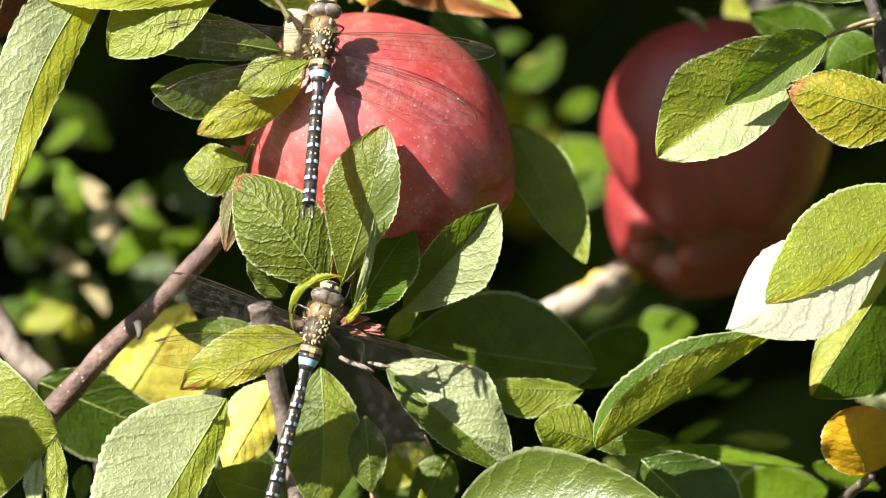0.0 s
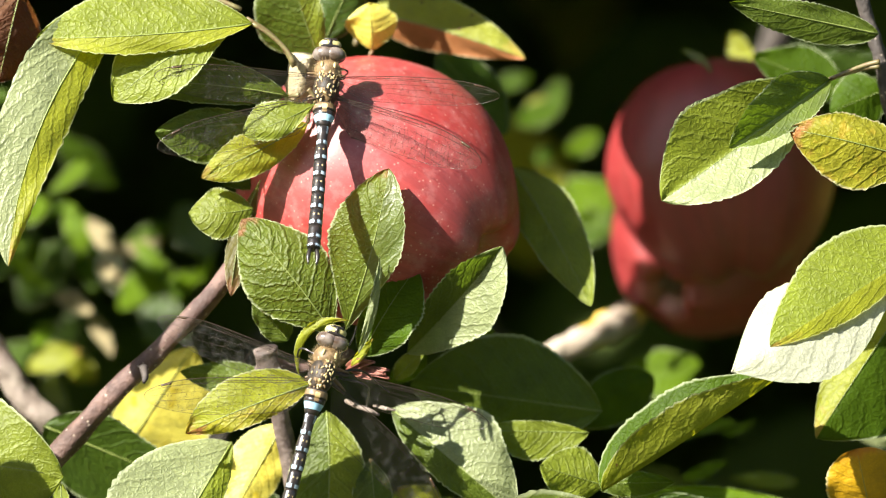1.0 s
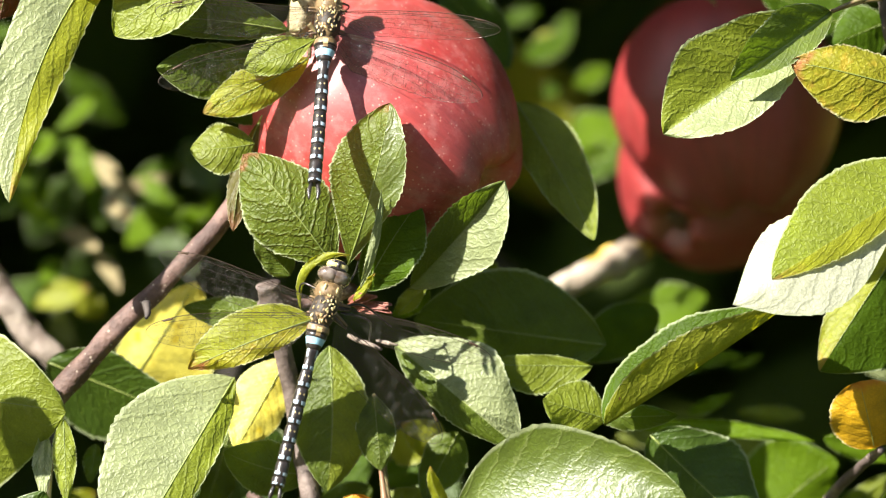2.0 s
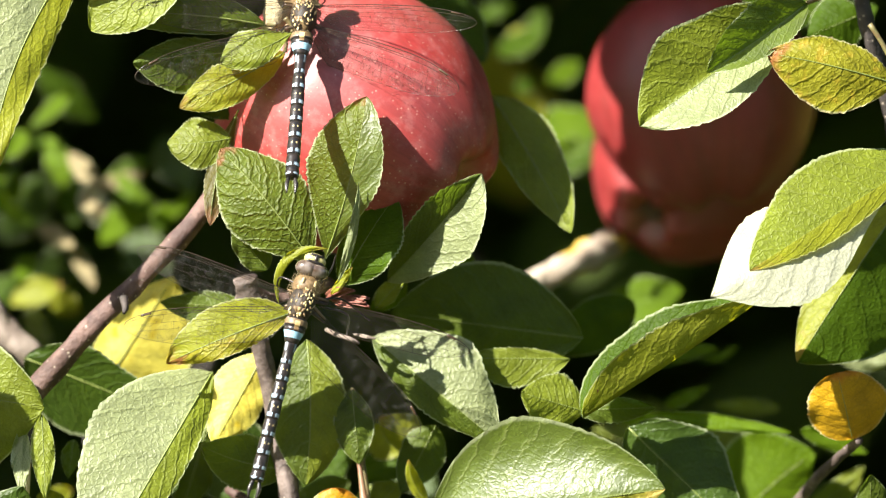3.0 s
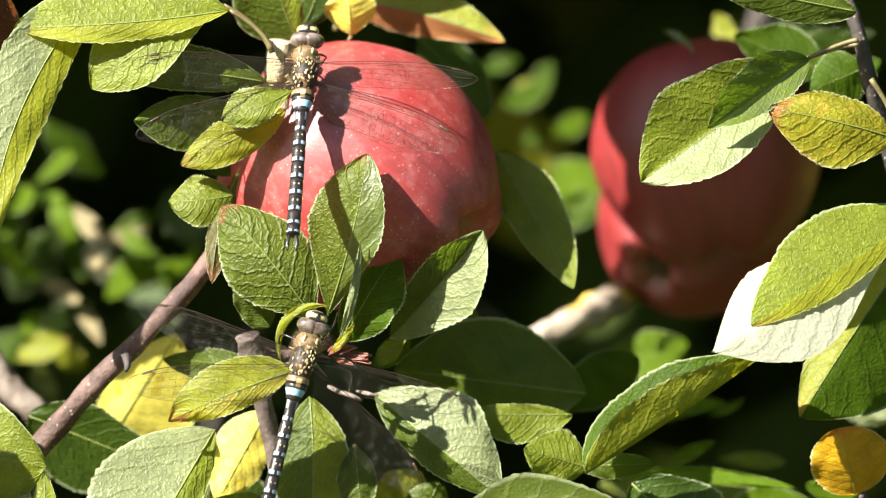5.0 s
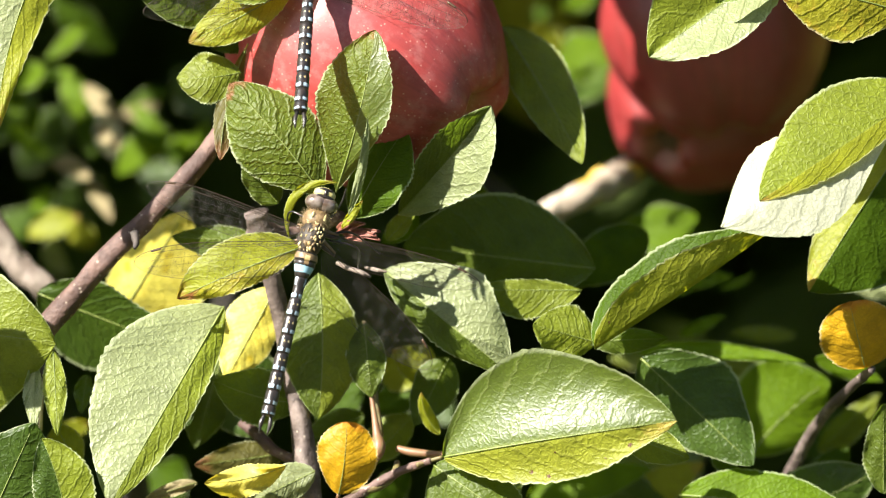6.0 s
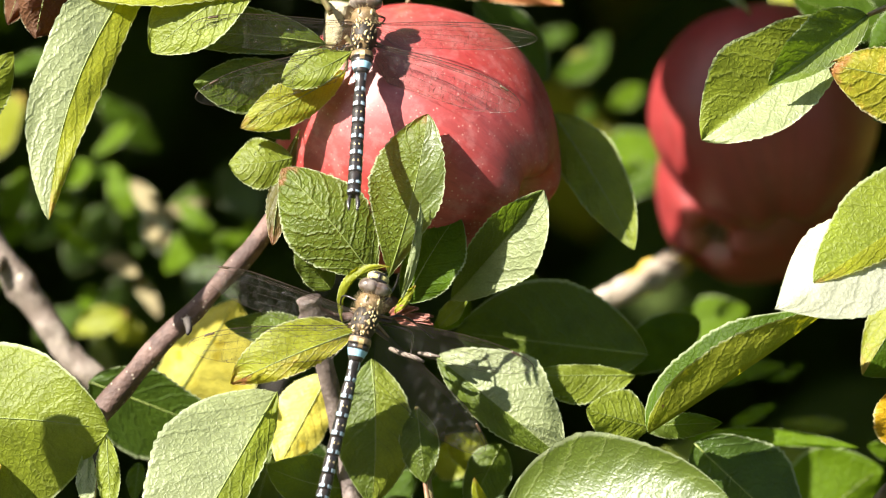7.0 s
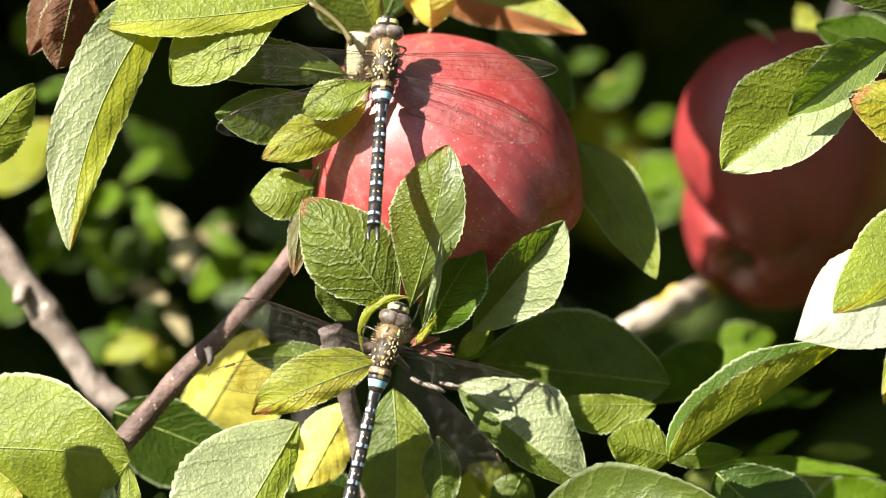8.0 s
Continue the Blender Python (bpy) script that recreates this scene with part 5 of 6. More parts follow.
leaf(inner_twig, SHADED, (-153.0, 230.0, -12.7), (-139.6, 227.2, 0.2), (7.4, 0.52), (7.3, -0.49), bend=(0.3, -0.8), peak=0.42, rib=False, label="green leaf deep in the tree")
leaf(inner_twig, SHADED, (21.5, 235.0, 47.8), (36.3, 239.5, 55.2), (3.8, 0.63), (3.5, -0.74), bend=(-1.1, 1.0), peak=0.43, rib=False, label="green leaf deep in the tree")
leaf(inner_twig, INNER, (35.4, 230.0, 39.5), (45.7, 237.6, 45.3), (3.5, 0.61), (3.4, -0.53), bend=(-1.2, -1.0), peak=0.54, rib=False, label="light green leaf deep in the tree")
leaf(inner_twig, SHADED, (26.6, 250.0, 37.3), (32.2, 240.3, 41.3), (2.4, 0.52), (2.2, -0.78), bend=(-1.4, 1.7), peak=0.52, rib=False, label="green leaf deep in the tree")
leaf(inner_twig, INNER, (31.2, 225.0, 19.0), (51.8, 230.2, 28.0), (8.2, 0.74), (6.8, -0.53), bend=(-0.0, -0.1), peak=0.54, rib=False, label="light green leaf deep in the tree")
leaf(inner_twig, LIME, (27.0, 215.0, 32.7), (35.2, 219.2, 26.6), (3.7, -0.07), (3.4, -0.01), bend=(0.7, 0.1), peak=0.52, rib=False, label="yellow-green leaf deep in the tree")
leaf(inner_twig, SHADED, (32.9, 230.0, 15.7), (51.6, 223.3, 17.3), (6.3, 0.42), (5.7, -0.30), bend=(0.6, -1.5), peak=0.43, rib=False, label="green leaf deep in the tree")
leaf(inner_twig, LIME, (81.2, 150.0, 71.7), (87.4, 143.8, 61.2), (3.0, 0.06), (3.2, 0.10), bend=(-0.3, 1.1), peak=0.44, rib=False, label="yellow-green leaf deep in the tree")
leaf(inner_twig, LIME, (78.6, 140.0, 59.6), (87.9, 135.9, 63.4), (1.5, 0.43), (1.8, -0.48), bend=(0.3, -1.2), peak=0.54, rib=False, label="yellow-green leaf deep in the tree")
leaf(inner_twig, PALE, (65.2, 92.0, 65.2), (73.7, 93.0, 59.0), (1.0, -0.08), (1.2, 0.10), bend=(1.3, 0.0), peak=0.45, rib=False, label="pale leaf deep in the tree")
leaf(inner_twig, DEEP, (101.2, 110.0, 58.9), (124.1, 98.2, 64.8), (3.5, -0.54), (4.2, 0.59), bend=(0.8, -2.3), peak=0.44, rib=False, label="leaf darkened in colour for shade, deep in the tree")
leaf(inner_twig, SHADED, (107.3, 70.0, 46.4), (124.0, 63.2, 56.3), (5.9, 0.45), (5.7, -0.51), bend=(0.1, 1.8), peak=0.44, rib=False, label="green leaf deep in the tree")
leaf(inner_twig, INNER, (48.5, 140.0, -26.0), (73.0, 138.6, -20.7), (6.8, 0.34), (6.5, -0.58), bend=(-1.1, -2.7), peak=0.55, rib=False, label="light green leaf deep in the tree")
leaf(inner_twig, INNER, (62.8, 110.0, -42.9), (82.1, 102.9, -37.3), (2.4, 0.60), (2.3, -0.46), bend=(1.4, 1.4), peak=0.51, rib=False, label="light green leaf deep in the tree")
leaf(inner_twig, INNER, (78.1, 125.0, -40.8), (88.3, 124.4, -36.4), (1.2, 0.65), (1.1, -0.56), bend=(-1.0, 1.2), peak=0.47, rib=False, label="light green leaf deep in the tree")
leaf(inner_twig, DEEP, (45.0, 130.0, -90.0), (76.2, 117.6, -99.3), (5.7, -0.09), (5.8, 0.19), bend=(0.5, 1.3), peak=0.45, rib=False, label="leaf darkened in colour for shade, deep in the tree")
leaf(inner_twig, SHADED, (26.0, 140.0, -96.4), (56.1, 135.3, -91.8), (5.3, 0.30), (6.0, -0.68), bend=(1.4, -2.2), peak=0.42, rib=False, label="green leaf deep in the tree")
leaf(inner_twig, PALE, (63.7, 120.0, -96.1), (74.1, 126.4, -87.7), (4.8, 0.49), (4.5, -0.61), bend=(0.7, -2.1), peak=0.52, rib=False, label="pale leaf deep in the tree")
leaf(inner_twig, DEEP, (102.3, 150.0, -89.5), (118.7, 159.9, -77.2), (5.7, -0.33), (6.1, 0.45), bend=(1.0, 1.2), peak=0.49, rib=False, label="leaf darkened in colour for shade, deep in the tree")
leaf(inner_twig, DEEP, (-12.0, 160.0, -66.5), (3.9, 148.6, -79.1), (6.6, 0.11), (6.0, 0.11), bend=(1.2, 0.0), peak=0.41, rib=False, label="leaf darkened in colour for shade, deep in the tree")
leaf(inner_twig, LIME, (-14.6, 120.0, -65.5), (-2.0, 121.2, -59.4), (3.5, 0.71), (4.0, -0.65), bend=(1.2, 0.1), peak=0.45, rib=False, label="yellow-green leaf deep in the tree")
leaf(inner_twig, DEEP, (-86.7, 150.0, -81.5), (-70.9, 156.0, -65.8), (7.8, -0.34), (7.8, 0.56), bend=(0.6, 0.0), peak=0.48, rib=False, label="leaf darkened in colour for shade, deep in the tree")
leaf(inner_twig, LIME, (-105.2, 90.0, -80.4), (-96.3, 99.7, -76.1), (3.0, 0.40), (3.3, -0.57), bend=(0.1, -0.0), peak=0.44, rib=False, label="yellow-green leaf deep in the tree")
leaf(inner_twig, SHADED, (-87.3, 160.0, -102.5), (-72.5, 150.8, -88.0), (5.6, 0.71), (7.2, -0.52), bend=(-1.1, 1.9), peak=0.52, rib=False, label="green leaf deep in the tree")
leaf(inner_twig, TAN, (-92.8, 70.0, -98.4), (-79.7, 68.2, -100.8), (1.8, 0.48), (2.2, -0.30), bend=(-1.4, 0.7), peak=0.41, rib=False, label="tan dead leaf deep in the tree")
leaf(inner_twig, SHADED, (15.8, 250.0, 57.1), (26.5, 247.5, 61.2), (2.4, 0.49), (2.9, -0.45), bend=(0.9, -1.5), peak=0.46, rib=False, label="green leaf deep in the tree")
leaf(inner_twig, LIME, (24.0, 245.0, 50.4), (33.1, 245.5, 53.7), (2.0, 0.51), (2.6, -0.44), bend=(1.1, -1.5), peak=0.50, rib=False, label="yellow-green leaf deep in the tree")
leaf(inner_twig, SHADED, (33.2, 255.0, 51.4), (36.6, 259.9, 60.6), (2.8, 0.52), (2.4, -0.74), bend=(1.2, 1.7), peak=0.44, rib=False, label="green leaf deep in the tree")
leaf(inner_twig, TAN, (-94.0, 182.0, 9.8), (-90.6, 186.1, 0.2), (1.6, -0.20), (1.8, 0.18), bend=(0.4, -1.7), peak=0.48, rib=False, label="tan dead leaf deep in the tree")
leaf(inner_twig, TAN, (-97.2, 182.0, 7.4), (-93.5, 168.7, 0.2), (2.2, -0.30), (2.7, 0.07), bend=(0.8, -2.6), peak=0.55, rib=False, label="tan dead leaf deep in the tree")
leaf(inner_twig, DEEP, (87.4, 120.0, 63.0), (112.1, 110.0, 65.1), (2.8, -0.50), (3.6, 0.45), bend=(1.2, -0.5), peak=0.42, rib=False, label="leaf darkened in colour for shade, deep in the tree")
leaf(inner_twig, INNER, (-107.6, 200.0, 22.8), (-102.5, 194.2, 7.4), (4.2, -0.08), (3.8, 0.17), bend=(1.0, -2.4), peak=0.55, rib=False, label="light green leaf deep in the tree")
leaf(inner_twig, INNER, (-90.4, 195.0, 11.5), (-78.1, 188.1, 0.2), (3.6, 0.08), (4.0, -0.19), bend=(1.0, -2.1), peak=0.51, rib=False, label="light green leaf deep in the tree")
leaf(inner_twig, INNER, (-125.8, 210.0, 18.0), (-112.3, 196.7, 22.8), (4.6, 0.42), (3.9, -0.73), bend=(-0.5, -1.4), peak=0.55, rib=False, label="light green leaf deep in the tree")
leaf(inner_twig, INNER, (-129.8, 205.0, 24.3), (-120.3, 205.6, 7.9), (4.7, 0.05), (4.4, 0.03), bend=(1.4, 1.8), peak=0.50, rib=False, label="light green leaf deep in the tree")
# ---- leaves below ----
leaf(bottom_twig, (GLOSSY, SPOTTED), (1.9, -4.0, -83.1), (63.8, -26.0, -73.2), (22.7, 0.42), (11.0, 0.45), bend=(0.6, -6.0), peak=0.46, stalk=(-4.9, -4.0, -85.2), curl=-0.34, label="large sunlit leaf with a crisp pale margin")
leaf(bottom_twig, (GREEN, GREEN), (-0.4, 2.0, -85.4), (24.9, -4.0, -102.6), (9.0, 0.30), (18.0, 0.30), bend=(0.0, -4.0), peak=0.45, label="green leaf crossed by shade")
leaf(bottom_twig, ORANGE, (-25.3, -24.0, -92.0), (-23.0, -26.0, -72.7), (7.4, 0.20), (8.6, 0.30), bend=(-0.6, -2.0), peak=0.55, stalk=(-25.3, 6.0, -97.1), point=0.5, stalk_mat=RED_STALK, label="round orange-yellow autumn leaf")
leaf(bottom_twig, GREEN, (16.9, 14.0, -87.4), (20.6, 14.0, -98.0), (4.5, 0.30), (6.3, 0.30), label="green leaf behind the large one")
leaf(low_twig, DEEP, (55.0, 20.0, -57.7), (84.9, 16.0, -86.5), (13.6, 0.20), (10.6, 0.20), label="green leaf with shade put into its colour")
leaf(low_twig, BRIGHT, (50.0, 2.0, -77.5), (67.6, 0.0, -84.1), (5.1, 0.30), (5.1, 0.20), label="small light leaf")
leaf(low_twig, INNER, (65.3, 20.0, -94.4), (116.3, 14.0, -103.3), (9.0, 0.40), (9.0, 0.20), bend=(1.5, -3.0), label="green leaf with a glossy sunlit patch")
leaf(low_twig, INNER, (85.2, 72.0, -86.1), (107.1, 66.0, -65.3), (16.9, 0.20), (9.2, 0.20), bend=(1.5, 0.0), peak=0.50, label="light green leaf with shaded veins")
leaf(low_twig, INNER, (53.7, 46.0, -56.6), (100.1, 42.0, -59.6), (2.6, 0.35), (2.3, -0.20), bend=(1.4, 0.0), rib=False, label="light green leaf deeper in the tree")
leaf(low_twig, ORANGE, (114.5, 8.0, -60.6), (110.2, 2.0, -42.7), (9.9, 0.20), (11.7, 0.30), bend=(0.0, -2.0), peak=0.50, point=0.42, label="orange-yellow autumn leaf on a reddish twig")
leaf(low_twig, GREEN, (119.3, 10.0, -94.1), (119.2, 4.0, -69.9), (5.4, 0.30), (7.5, 0.30), label="green leaf at the side")
leaf(low_twig, BRIGHT, (104.1, 79.0, -85.0), (121.3, 75.0, -69.0), (3.4, 0.30), (5.2, 0.30), label="slim light green leaf")
leaf(low_twig, BRIGHT, (25.4, 110.0, -98.6), (70.7, 106.0, -92.6), (10.7, 0.30), (10.7, 0.30), label="pale green leaf low in the tree")
# ---- leaves at the lower left ----
leaf(side_branch, BRIGHT, (-158.1, 6.0, -49.5), (-100.1, -8.0, -52.2), (19.2, 0.30), (28.5, 0.30), bend=(2.1, -4.0), peak=0.50, label="broad light green leaf by the branch")
leaf(side_branch, LIME, (-144.1, -4.0, -64.4), (-128.6, -8.0, -61.5), (9.0, 0.30), (6.0, 0.30), label="small yellow-green leaf")
leaf(side_branch, (BRIGHT, BRIGHT), (-143.3, 0.0, 25.5), (-124.2, -10.0, 47.8), (6.0, 0.30), (7.5, 0.30), label="light green leaf with a pointed tip")
leaf(side_branch, DRY, (-113.1, 10.0, 79.4), (-119.1, 4.0, 51.9), (9.5, 0.95), (8.0, -0.35), peak=0.62, curl=1.3, wave=3.2, point=0.9, label="withered brown curled leaf")
leaf(side_branch, DRY, (-119.3, 14.0, 78.1), (-126.5, 8.0, 55.7), (6.5, -0.30), (5.0, 1.00), curl=1.2, wave=3.0, label="withered brown leaf")
# DEEP and BRIGHT put shade and a lit rim into these leaves' colours
leaf(side_branch, (DEEP, BRIGHT), (-96.8, -14.0, -105.0), (-103.5, -20.0, -76.7), (7.4, 0.10), (9.8, -0.30), bend=(-1.5, -2.0), peak=0.50, label="curled leaf with a bright rolled rim")
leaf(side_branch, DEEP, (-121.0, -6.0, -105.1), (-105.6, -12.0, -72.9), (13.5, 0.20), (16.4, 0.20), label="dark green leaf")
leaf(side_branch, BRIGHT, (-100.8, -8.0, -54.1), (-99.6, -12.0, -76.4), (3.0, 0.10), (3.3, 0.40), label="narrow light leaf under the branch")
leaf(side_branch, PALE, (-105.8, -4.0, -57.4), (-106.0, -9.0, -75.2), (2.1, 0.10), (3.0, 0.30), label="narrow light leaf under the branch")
leaf(side_branch, DEEP, (-107.0, 34.0, -39.4), (-68.9, 30.0, -54.5), (9.1, -0.60), (13.7, 0.80), label="leaf behind the branch, coloured dark for shade")
leaf(bottom_twig, YELLOW, (-39.3, -6.0, -84.8), (-61.0, -9.0, -89.3), (5.1, 0.30), (3.6, 0.40), bend=(1.2, 0.0), peak=0.55, wave=2.4, curl=0.5, label="yellow and brown dying leaf")
leaf(bottom_twig, PALE, (-32.0, 6.0, -86.8), (-50.0, 2.0, -95.5), (4.5, 0.30), (5.4, 0.30), label="pale leaf low on the twig")
leaf(bottom_twig, GREEN, (-37.3, -2.0, -101.5), (-51.3, -8.0, -96.6), (4.5, 0.30), (4.5, 0.30), label="green leaf low on the twig")
# blocker leaf outside the view; its shadow falls on the broad light green leaf
leaf(side_branch, GREEN, (-170.4, -50.0, -1.2), (-150.9, -50.0, -19.9), (8.8, 0.30), (9.1, 0.30), label="unseen leaf added to shadow the broad leaf by the branch")
leaf(low_twig, BRIGHT, (48.2, 148.0, -60.9), (105.0, 144.0, -65.9), (4.9, 0.30), (4.0, 0.00), bend=(0.9, 0.0), label="sunlit leaf deeper in the tree")
leaf(low_twig, GREEN, (20.3, 40.0, -71.6), (37.3, 44.0, -52.0), (6.1, 0.30), (6.1, 0.30), label="green leaf behind the folded one")
leaf(low_twig, INNER, (24.4, 78.0, -97.4), (58.4, 74.0, -89.1), (6.2, 0.40), (5.3, -0.30), rib=False, label="pale green leaf low in the tree")
leaf(low_twig, LIME, (44.5, 86.0, -104.1), (73.2, 80.0, -87.9), (6.2, 0.40), (5.6, -0.30), rib=False, label="yellow-green leaf low in the tree")
leaf(low_twig, INNER, (66.8, 95.0, -53.3), (79.2, 90.0, -47.8), (1.9, 0.40), (1.9, -0.30), rib=False, label="light green leaf deeper in the tree")
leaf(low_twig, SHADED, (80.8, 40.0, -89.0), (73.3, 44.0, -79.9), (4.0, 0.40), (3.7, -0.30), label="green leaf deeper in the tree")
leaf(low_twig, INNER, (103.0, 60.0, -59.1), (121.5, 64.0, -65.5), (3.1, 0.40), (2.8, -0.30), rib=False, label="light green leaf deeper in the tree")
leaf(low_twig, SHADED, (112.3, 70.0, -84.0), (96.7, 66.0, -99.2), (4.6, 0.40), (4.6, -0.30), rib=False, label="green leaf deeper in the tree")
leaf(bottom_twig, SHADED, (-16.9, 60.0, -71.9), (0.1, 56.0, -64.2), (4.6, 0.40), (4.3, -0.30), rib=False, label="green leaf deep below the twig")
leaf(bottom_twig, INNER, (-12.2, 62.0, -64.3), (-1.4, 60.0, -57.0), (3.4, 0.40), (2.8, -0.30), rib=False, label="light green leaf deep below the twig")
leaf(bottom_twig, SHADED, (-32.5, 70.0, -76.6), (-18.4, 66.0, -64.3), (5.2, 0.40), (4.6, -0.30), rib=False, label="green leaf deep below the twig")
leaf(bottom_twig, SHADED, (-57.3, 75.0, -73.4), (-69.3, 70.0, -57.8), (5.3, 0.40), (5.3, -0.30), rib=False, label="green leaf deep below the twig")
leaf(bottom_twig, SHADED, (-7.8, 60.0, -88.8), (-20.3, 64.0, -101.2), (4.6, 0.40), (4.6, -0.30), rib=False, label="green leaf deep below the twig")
leaf(fruit_twig, PALE, (-22.4, -9.0, -18.7), (-17.0, -13.0, 7.3), (1.3, 0.30), (1.2, 0.30), bend=(-1.2, -1.0), rib=False, twist=0.0, label="narrow pale folded underside of a leaf")
leaf(fruit_twig, BRIGHT, (-12.7, 22.0, -25.9), (-4.8, 18.0, -17.4), (3.0, 0.40), (2.4, -0.30), label="small light green leaf")
leaf(fruit_twig, LIME, (-24.3, -2.0, -22.3), (-18.6, -5.0, -14.8), (1.2, 0.30), (1.2, -0.30), rib=False, label="small yellow-green leaf base by the spur")
# ---- apples ----
apple((-17.3, 31.0, 23.6), 37.0, 78.4, (0.80, -0.36, -0.48), SKIN, "ripe red apple with pale dots and a green-gold calyx basin", lobes=0.09, seed=1.2, waist=0.10, stalk_to=(-38.3, 10.0, 51.4))
apple((78.5, 135.0, 31.7), 32.4, 65.8, (0.16, -0.10, -0.98), SKIN_SHADED, "red apple half shaded by leaves, skin coloured darker for shade", lobes=0.16, seed=0.4, waist=0.12, stalk_to=(85.4, 173.0, 58.0))
apple((74.3, 155.0, 12.1), 28.3, 53.4, (-0.47, -0.68, -0.56), SKIN_SHADED, "red apple tucked beneath another, skin coloured darker for shade", lobes=0.14, seed=2.0, waist=0.16, stalk_to=(86.8, 199.0, 38.9))
# ---- dragonflies ----
dragonfly((-31.0, -1.0, 60.4), (-32.0, -7.0, 46.8), (-34.5, -30.0, 7.3), 0, [("fore_wing", (-34.2, -3.0, 54.8), (-76.8, -10.0, 58.1), 9.3, -1, 0.20, 1.0), ("hind_wing", (-34.1, -4.0, 49.3), (-77.1, -10.0, 39.3), 9.9, -1, 0.20, 0.5), ("fore_wing", (-29.4, -3.0, 54.4), (14.3, -12.0, 52.8), 7.8, 1, 0.50, 1.0), ("hind_wing", (-29.4, -4.0, 49.3), (10.8, -16.0, 36.0), 10.8, 1, 0.40, 1.0)], [[(-33.6, 0.0, 57.1), (-35.9, 4.0, 58.0), (-37.3, -1.0, 54.1)], [(-29.1, 0.0, 57.1), (-26.1, 2.0, 56.0), (-27.7, 6.0, 54.3)], [(-34.4, 0.0, 51.1), (-38.1, -2.0, 47.4), (-39.0, 0.0, 48.4)]], "blue-spotted hawker dragonfly clinging to the stub above the apple", "dragonflies on the twig")
dragonfly((-29.2, -19.0, -15.6), (-33.0, -22.0, -28.4), (-44.0, -31.0, -72.4), 8, [("fore_wing", (-33.4, -18.0, -22.2), (-73.9, -16.0, -6.7), 9.3, -1, 0.20, 0.5), ("hind_wing", (-33.9, -19.0, -25.5), (-78.7, -22.0, -26.3), 9.9, -1, 0.20, 0.5), ("fore_wing", (-27.4, -18.0, -23.7), (13.1, -18.0, -33.8), 8.4, 1, 0.30, 0.5), ("hind_wing", (-27.7, -19.0, -27.4), (2.4, -12.0, -55.4), 12.0, 1, 0.30, 0.5)], [[(-33.4, -17.0, -19.2), (-37.9, -14.0, -17.8), (-38.8, -6.0, -23.8)], [(-27.4, -17.0, -20.0), (-24.2, -14.0, -15.5), (-23.0, -8.0, -11.8)], [(-27.4, -17.0, -23.7), (-21.5, -14.0, -23.4), (-14.1, -6.0, -29.0)], [(-27.4, -17.0, -25.2), (-20.0, -16.0, -27.4), (-20.1, -2.0, -32.8)]], "blue-spotted hawker dragonfly resting on leaves of the twig", "dragonflies on the twig")
# ---- bud scales ----

def bud_scale(parent, base, tip, width, cup, turn):
    """A thin curled scale, pointed at its end; millimetres."""
    b, e = Vector(base), Vector(tip)
    d = e - b
    side = d.cross(Vector((math.sin(turn), -math.cos(turn), 0.3))).normalized()
    up = side.cross(d).normalized()
    verts, faces = [], []
    for i in range(11):
        s = i / 10
        w = width * math.sin(math.pi * (0.12 + 0.88 * s)) ** 0.8
        for j in range(-3, 4):
            f = j / 3
            verts.append(at(b + d * s + side * (w * f) + up * (cup * f * f * width + 0.9 * math.sin(math.pi * s))))
    for i in range(10):
        for j in range(6):
            a = i * 7 + j
            faces.append((a, a + 1, a + 8, a + 7))
    ob = mesh_object("bud_scale", verts, faces, SCALE_RED, parent)
    thick = ob.modifiers.new("thickness", "SOLIDIFY")
    thick.thickness = 0.0003



buds = thing("bud_cluster", at((-21.6, -2.0, -23.1)), "cluster of reddish dried bud scales on the spur", "bud")
bud_scale(buds, (-24.3, 2.0, -23.3), (-15.0, -4.0, -24.4), 0.9, 0.5, 0.2)
bud_scale(buds, (-24.6, 2.0, -23.0), (-18.0, -4.0, -21.1), 1.1, 0.6, -0.3)
bud_scale(buds, (-23.7, 2.0, -23.9), (-14.1, -4.0, -25.6), 0.9, 0.5, 0.6)
bud_scale(buds, (-23.1, 2.0, -24.2), (-18.3, -4.0, -25.6), 0.9, 0.5, -0.6)
bud_scale(buds, (-25.4, 2.0, -22.7), (-20.4, -4.0, -20.5), 0.9, 0.7, 0.4)
bud_scale(buds, (-22.2, 2.0, -23.6), (-14.1, -4.0, -23.2), 0.8, 0.4, -0.2)
# ---- small stems and scraps low on the twig ----
tube("spur", [(-51.8, 24.0, -74.4, 1.50), (-47.2, 20.0, -77.8, 1.65), (-42.2, 18.0, -82.3, 1.50), (-34.3, 14.0, -85.5, 1.20)], BARK, bottom_twig, "", steps=16, sides=10, ridge=0.3)
tube("stem", [(-22.2, 4.0, -92.1, 1.20), (-15.5, 2.0, -91.0, 1.35), (-10.9, 4.0, -87.6, 1.20), (-10.2, 8.0, -84.8, 0.90)], STALK, bottom_twig, "thin green stem", steps=16, sides=8)
tube("stem", [(-17.5, 10.0, -62.9, 0.60), (-16.4, 8.0, -70.4, 0.75), (-15.5, 6.0, -77.1, 1.20), (-14.9, 4.0, -80.8, 1.80), (-16.9, 4.0, -85.3, 0.90)], RED_STALK, bottom_twig, "thin brown stem", steps=14, sides=8)
tube("stem", [(-10.2, 10.0, -81.1, 0.90), (-5.6, 8.0, -82.2, 1.20), (3.4, 6.0, -82.9, 0.90)], RED_STALK, bottom_twig, "thin brown stem", steps=14, sides=8)
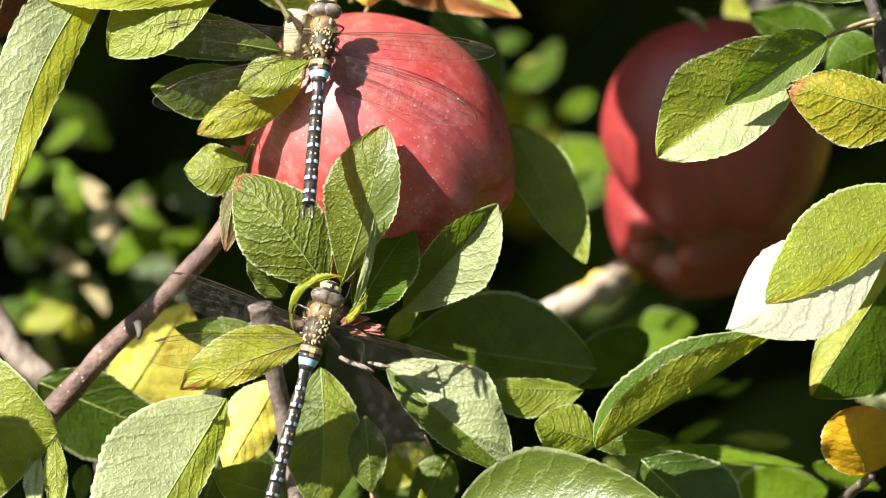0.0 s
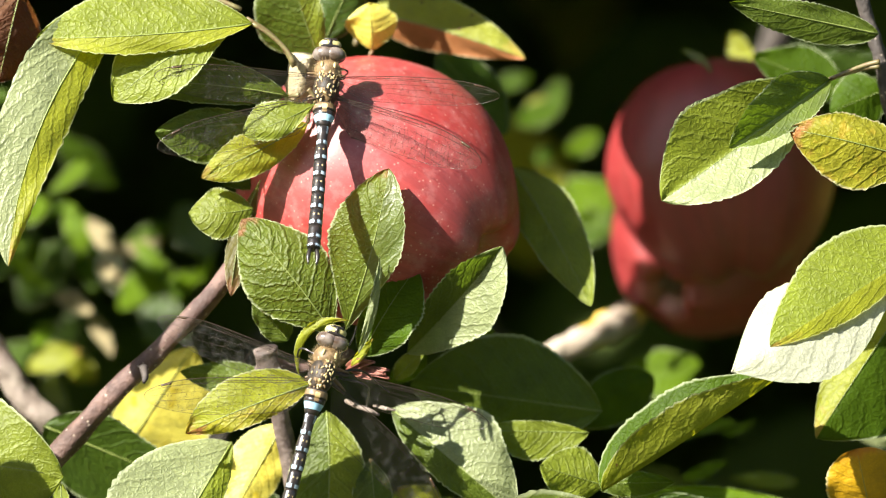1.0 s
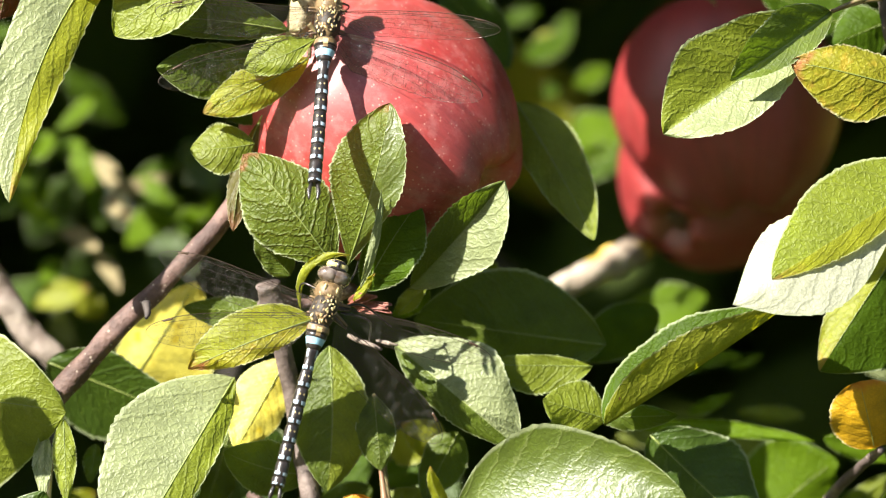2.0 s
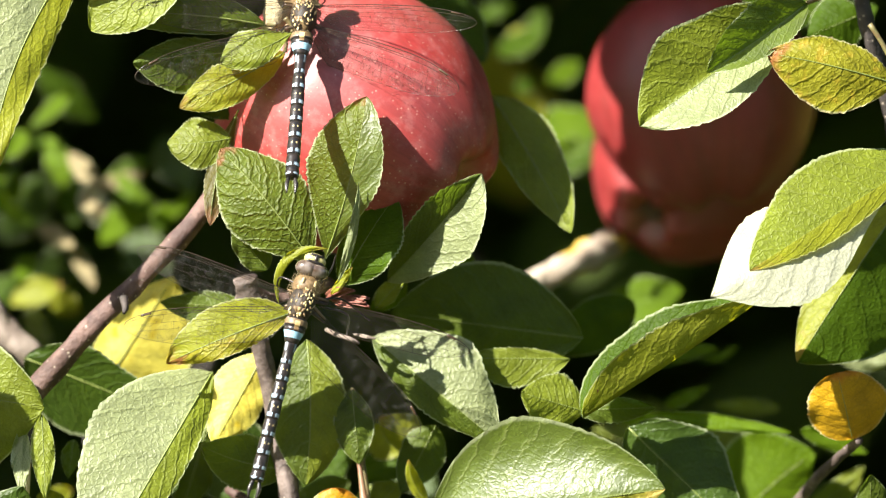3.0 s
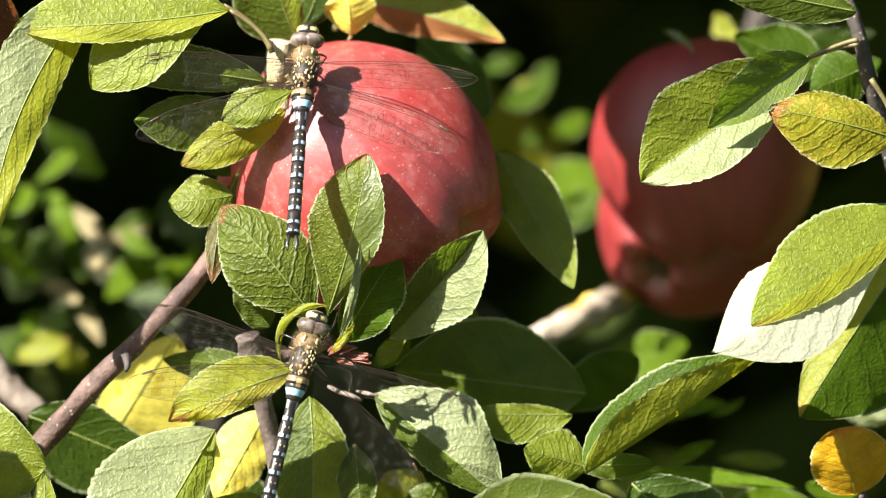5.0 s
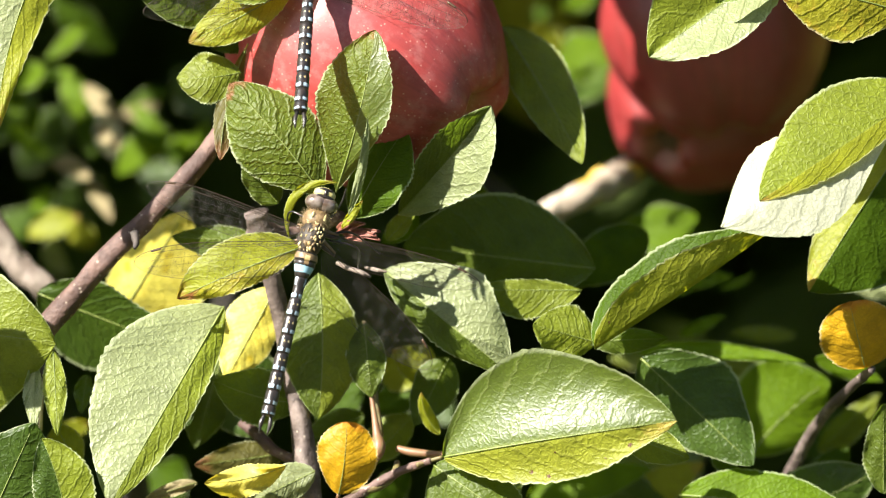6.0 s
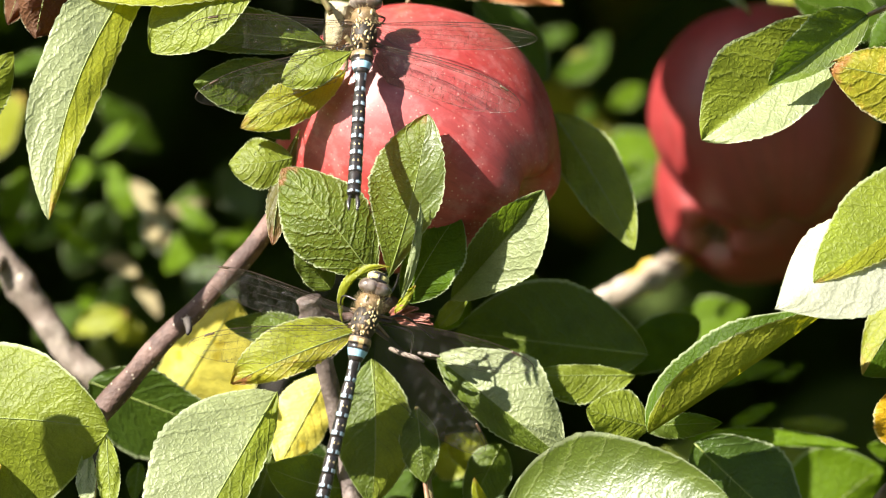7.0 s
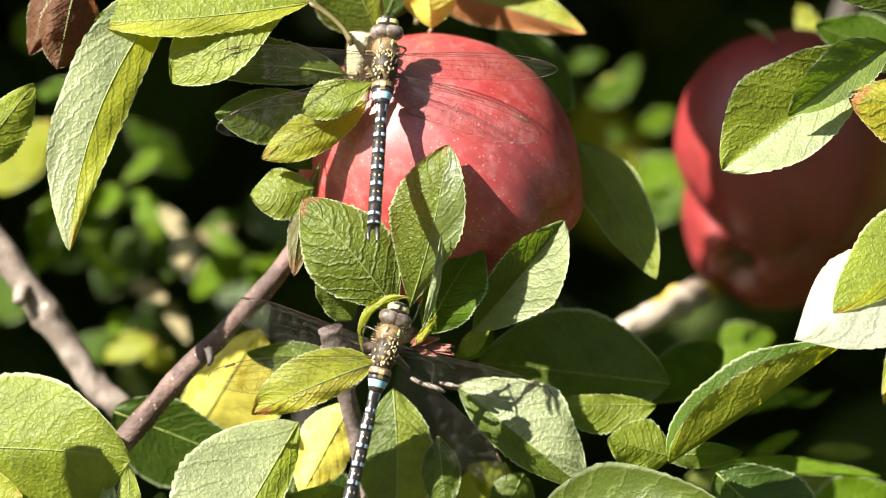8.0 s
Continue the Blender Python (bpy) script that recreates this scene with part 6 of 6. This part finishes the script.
tube("stick", [(-104.4, 6.0, -60.7, 0.45), (-104.7, 4.0, -69.6, 0.60), (-105.1, 2.0, -77.8, 0.60)], CORK, side_branch, "thin dead stick", steps=10, sides=8)
tube("stub", [(-104.2, 12.0, -56.3, 1.80), (-104.7, 6.0, -59.9, 1.50), (-105.2, 2.0, -61.8, 1.05)], DARK_BARK, side_branch, "dark short stub", steps=10, sides=10, ridge=0.5)
tube("thorn", [(-79.5, 6.0, -23.2, 1.20), (-79.0, 2.0, -25.7, 0.90), (-79.3, 0.0, -27.1, 0.45)], DARK_BARK, side_branch, "tiny dark bud", steps=8, sides=8, ridge=0.3)
leaf(bottom_twig, TAN, (-63.7, 12.0, -89.8), (-77.7, 10.0, -94.1), (1.8, 0.30), (2.1, 0.30), label="slim tan dead leaf")
leaf(bottom_twig, OLIVE, (-40.5, 26.0, -82.9), (-64.7, 22.0, -85.6), (5.5, 0.30), (4.5, 0.30), label="olive dying leaf")
leaf(bottom_twig, GREEN, (-19.4, 40.0, -72.8), (-37.7, 36.0, -81.7), (6.1, 0.30), (4.6, 0.30), label="green leaf deep below the twig")
leaf(bottom_twig, LIME, (1.2, 12.0, -77.5), (-3.7, 8.0, -66.0), (1.8, 0.50), (2.1, 0.50), bend=(1.2, 0.0), curl=0.8, label="small curling yellow-green leaf")
leaf(bottom_twig, LIME, (-1.0, 40.0, -63.8), (-11.6, 36.0, -55.3), (4.0, 0.30), (6.1, 0.30), label="yellow-green leaf below the wing")
leaf(bottom_twig, GREEN, (3.6, 26.0, -57.4), (-5.6, 22.0, -75.4), (6.1, 0.30), (6.1, 0.30), label="green leaf below the silvery one")
leaf(bottom_twig, BRIGHT, (-17.9, 34.0, -84.8), (-5.6, 30.0, -72.6), (6.1, 0.30), (4.6, 0.30), label="light green leaf deep below the twig")
leaf(low_twig, GREEN, (32.9, 86.0, -88.6), (65.3, 80.0, -102.5), (7.6, 0.30), (9.2, 0.30), label="green leaf low in the tree")
leaf(low_twig, OLIVE, (48.6, 99.0, -96.8), (31.5, 95.0, -93.5), (3.1, 0.30), (3.7, 0.30), label="brown-stained leaf scrap")
leaf(low_twig, BRIGHT, (99.7, 120.0, -54.0), (80.8, 118.0, -53.1), (2.2, 0.30), (2.2, 0.30), label="light leaf in shade")
leaf(low_twig, GREEN, (41.3, 10.0, -52.9), (62.3, 6.0, -52.2), (3.3, 0.30), (3.9, 0.30), label="small green leaf at the base of the folded one")
leaf(low_twig, DEEP, (88.6, 40.0, -104.1), (119.0, 36.0, -89.0), (10.7, 0.30), (9.1, 0.30), label="dark green leaf low in the tree")
leaf(side_branch, LIME, (-101.6, 20.0, -74.6), (-94.8, 16.0, -86.7), (4.5, 0.30), (6.0, 0.30), label="yellow-green leaf under the branch")
leaf(side_branch, GREEN, (-93.4, 24.0, -61.2), (-94.8, 20.0, -71.7), (2.1, 0.30), (2.7, 0.30), label="narrow green leaf under the branch")
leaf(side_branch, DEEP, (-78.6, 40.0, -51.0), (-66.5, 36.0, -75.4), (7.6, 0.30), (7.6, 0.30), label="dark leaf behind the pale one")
leaf(side_branch, GREEN, (-55.9, 44.0, -51.3), (-65.1, 40.0, -81.6), (7.6, 0.30), (9.2, 0.30), label="green leaf in shade behind the pale one")
tube("spur", [(-25.7, 8.0, -31.5, 0.45), (-23.0, 2.0, -32.8, 0.60), (-19.4, 0.0, -34.0, 0.60), (-16.7, 0.0, -35.2, 0.38)], GREY_BARK, fruit_twig, "pinkish broken spur", steps=10, sides=9, ridge=0.45, seed=17)
tube("spur", [(-18.2, 8.0, -32.8, 0.30), (-15.5, 1.0, -33.3, 0.51), (-12.5, 0.0, -33.9, 0.30)], GREY_BARK, fruit_twig, "pinkish broken spur", steps=8, sides=8, ridge=0.45, seed=18)
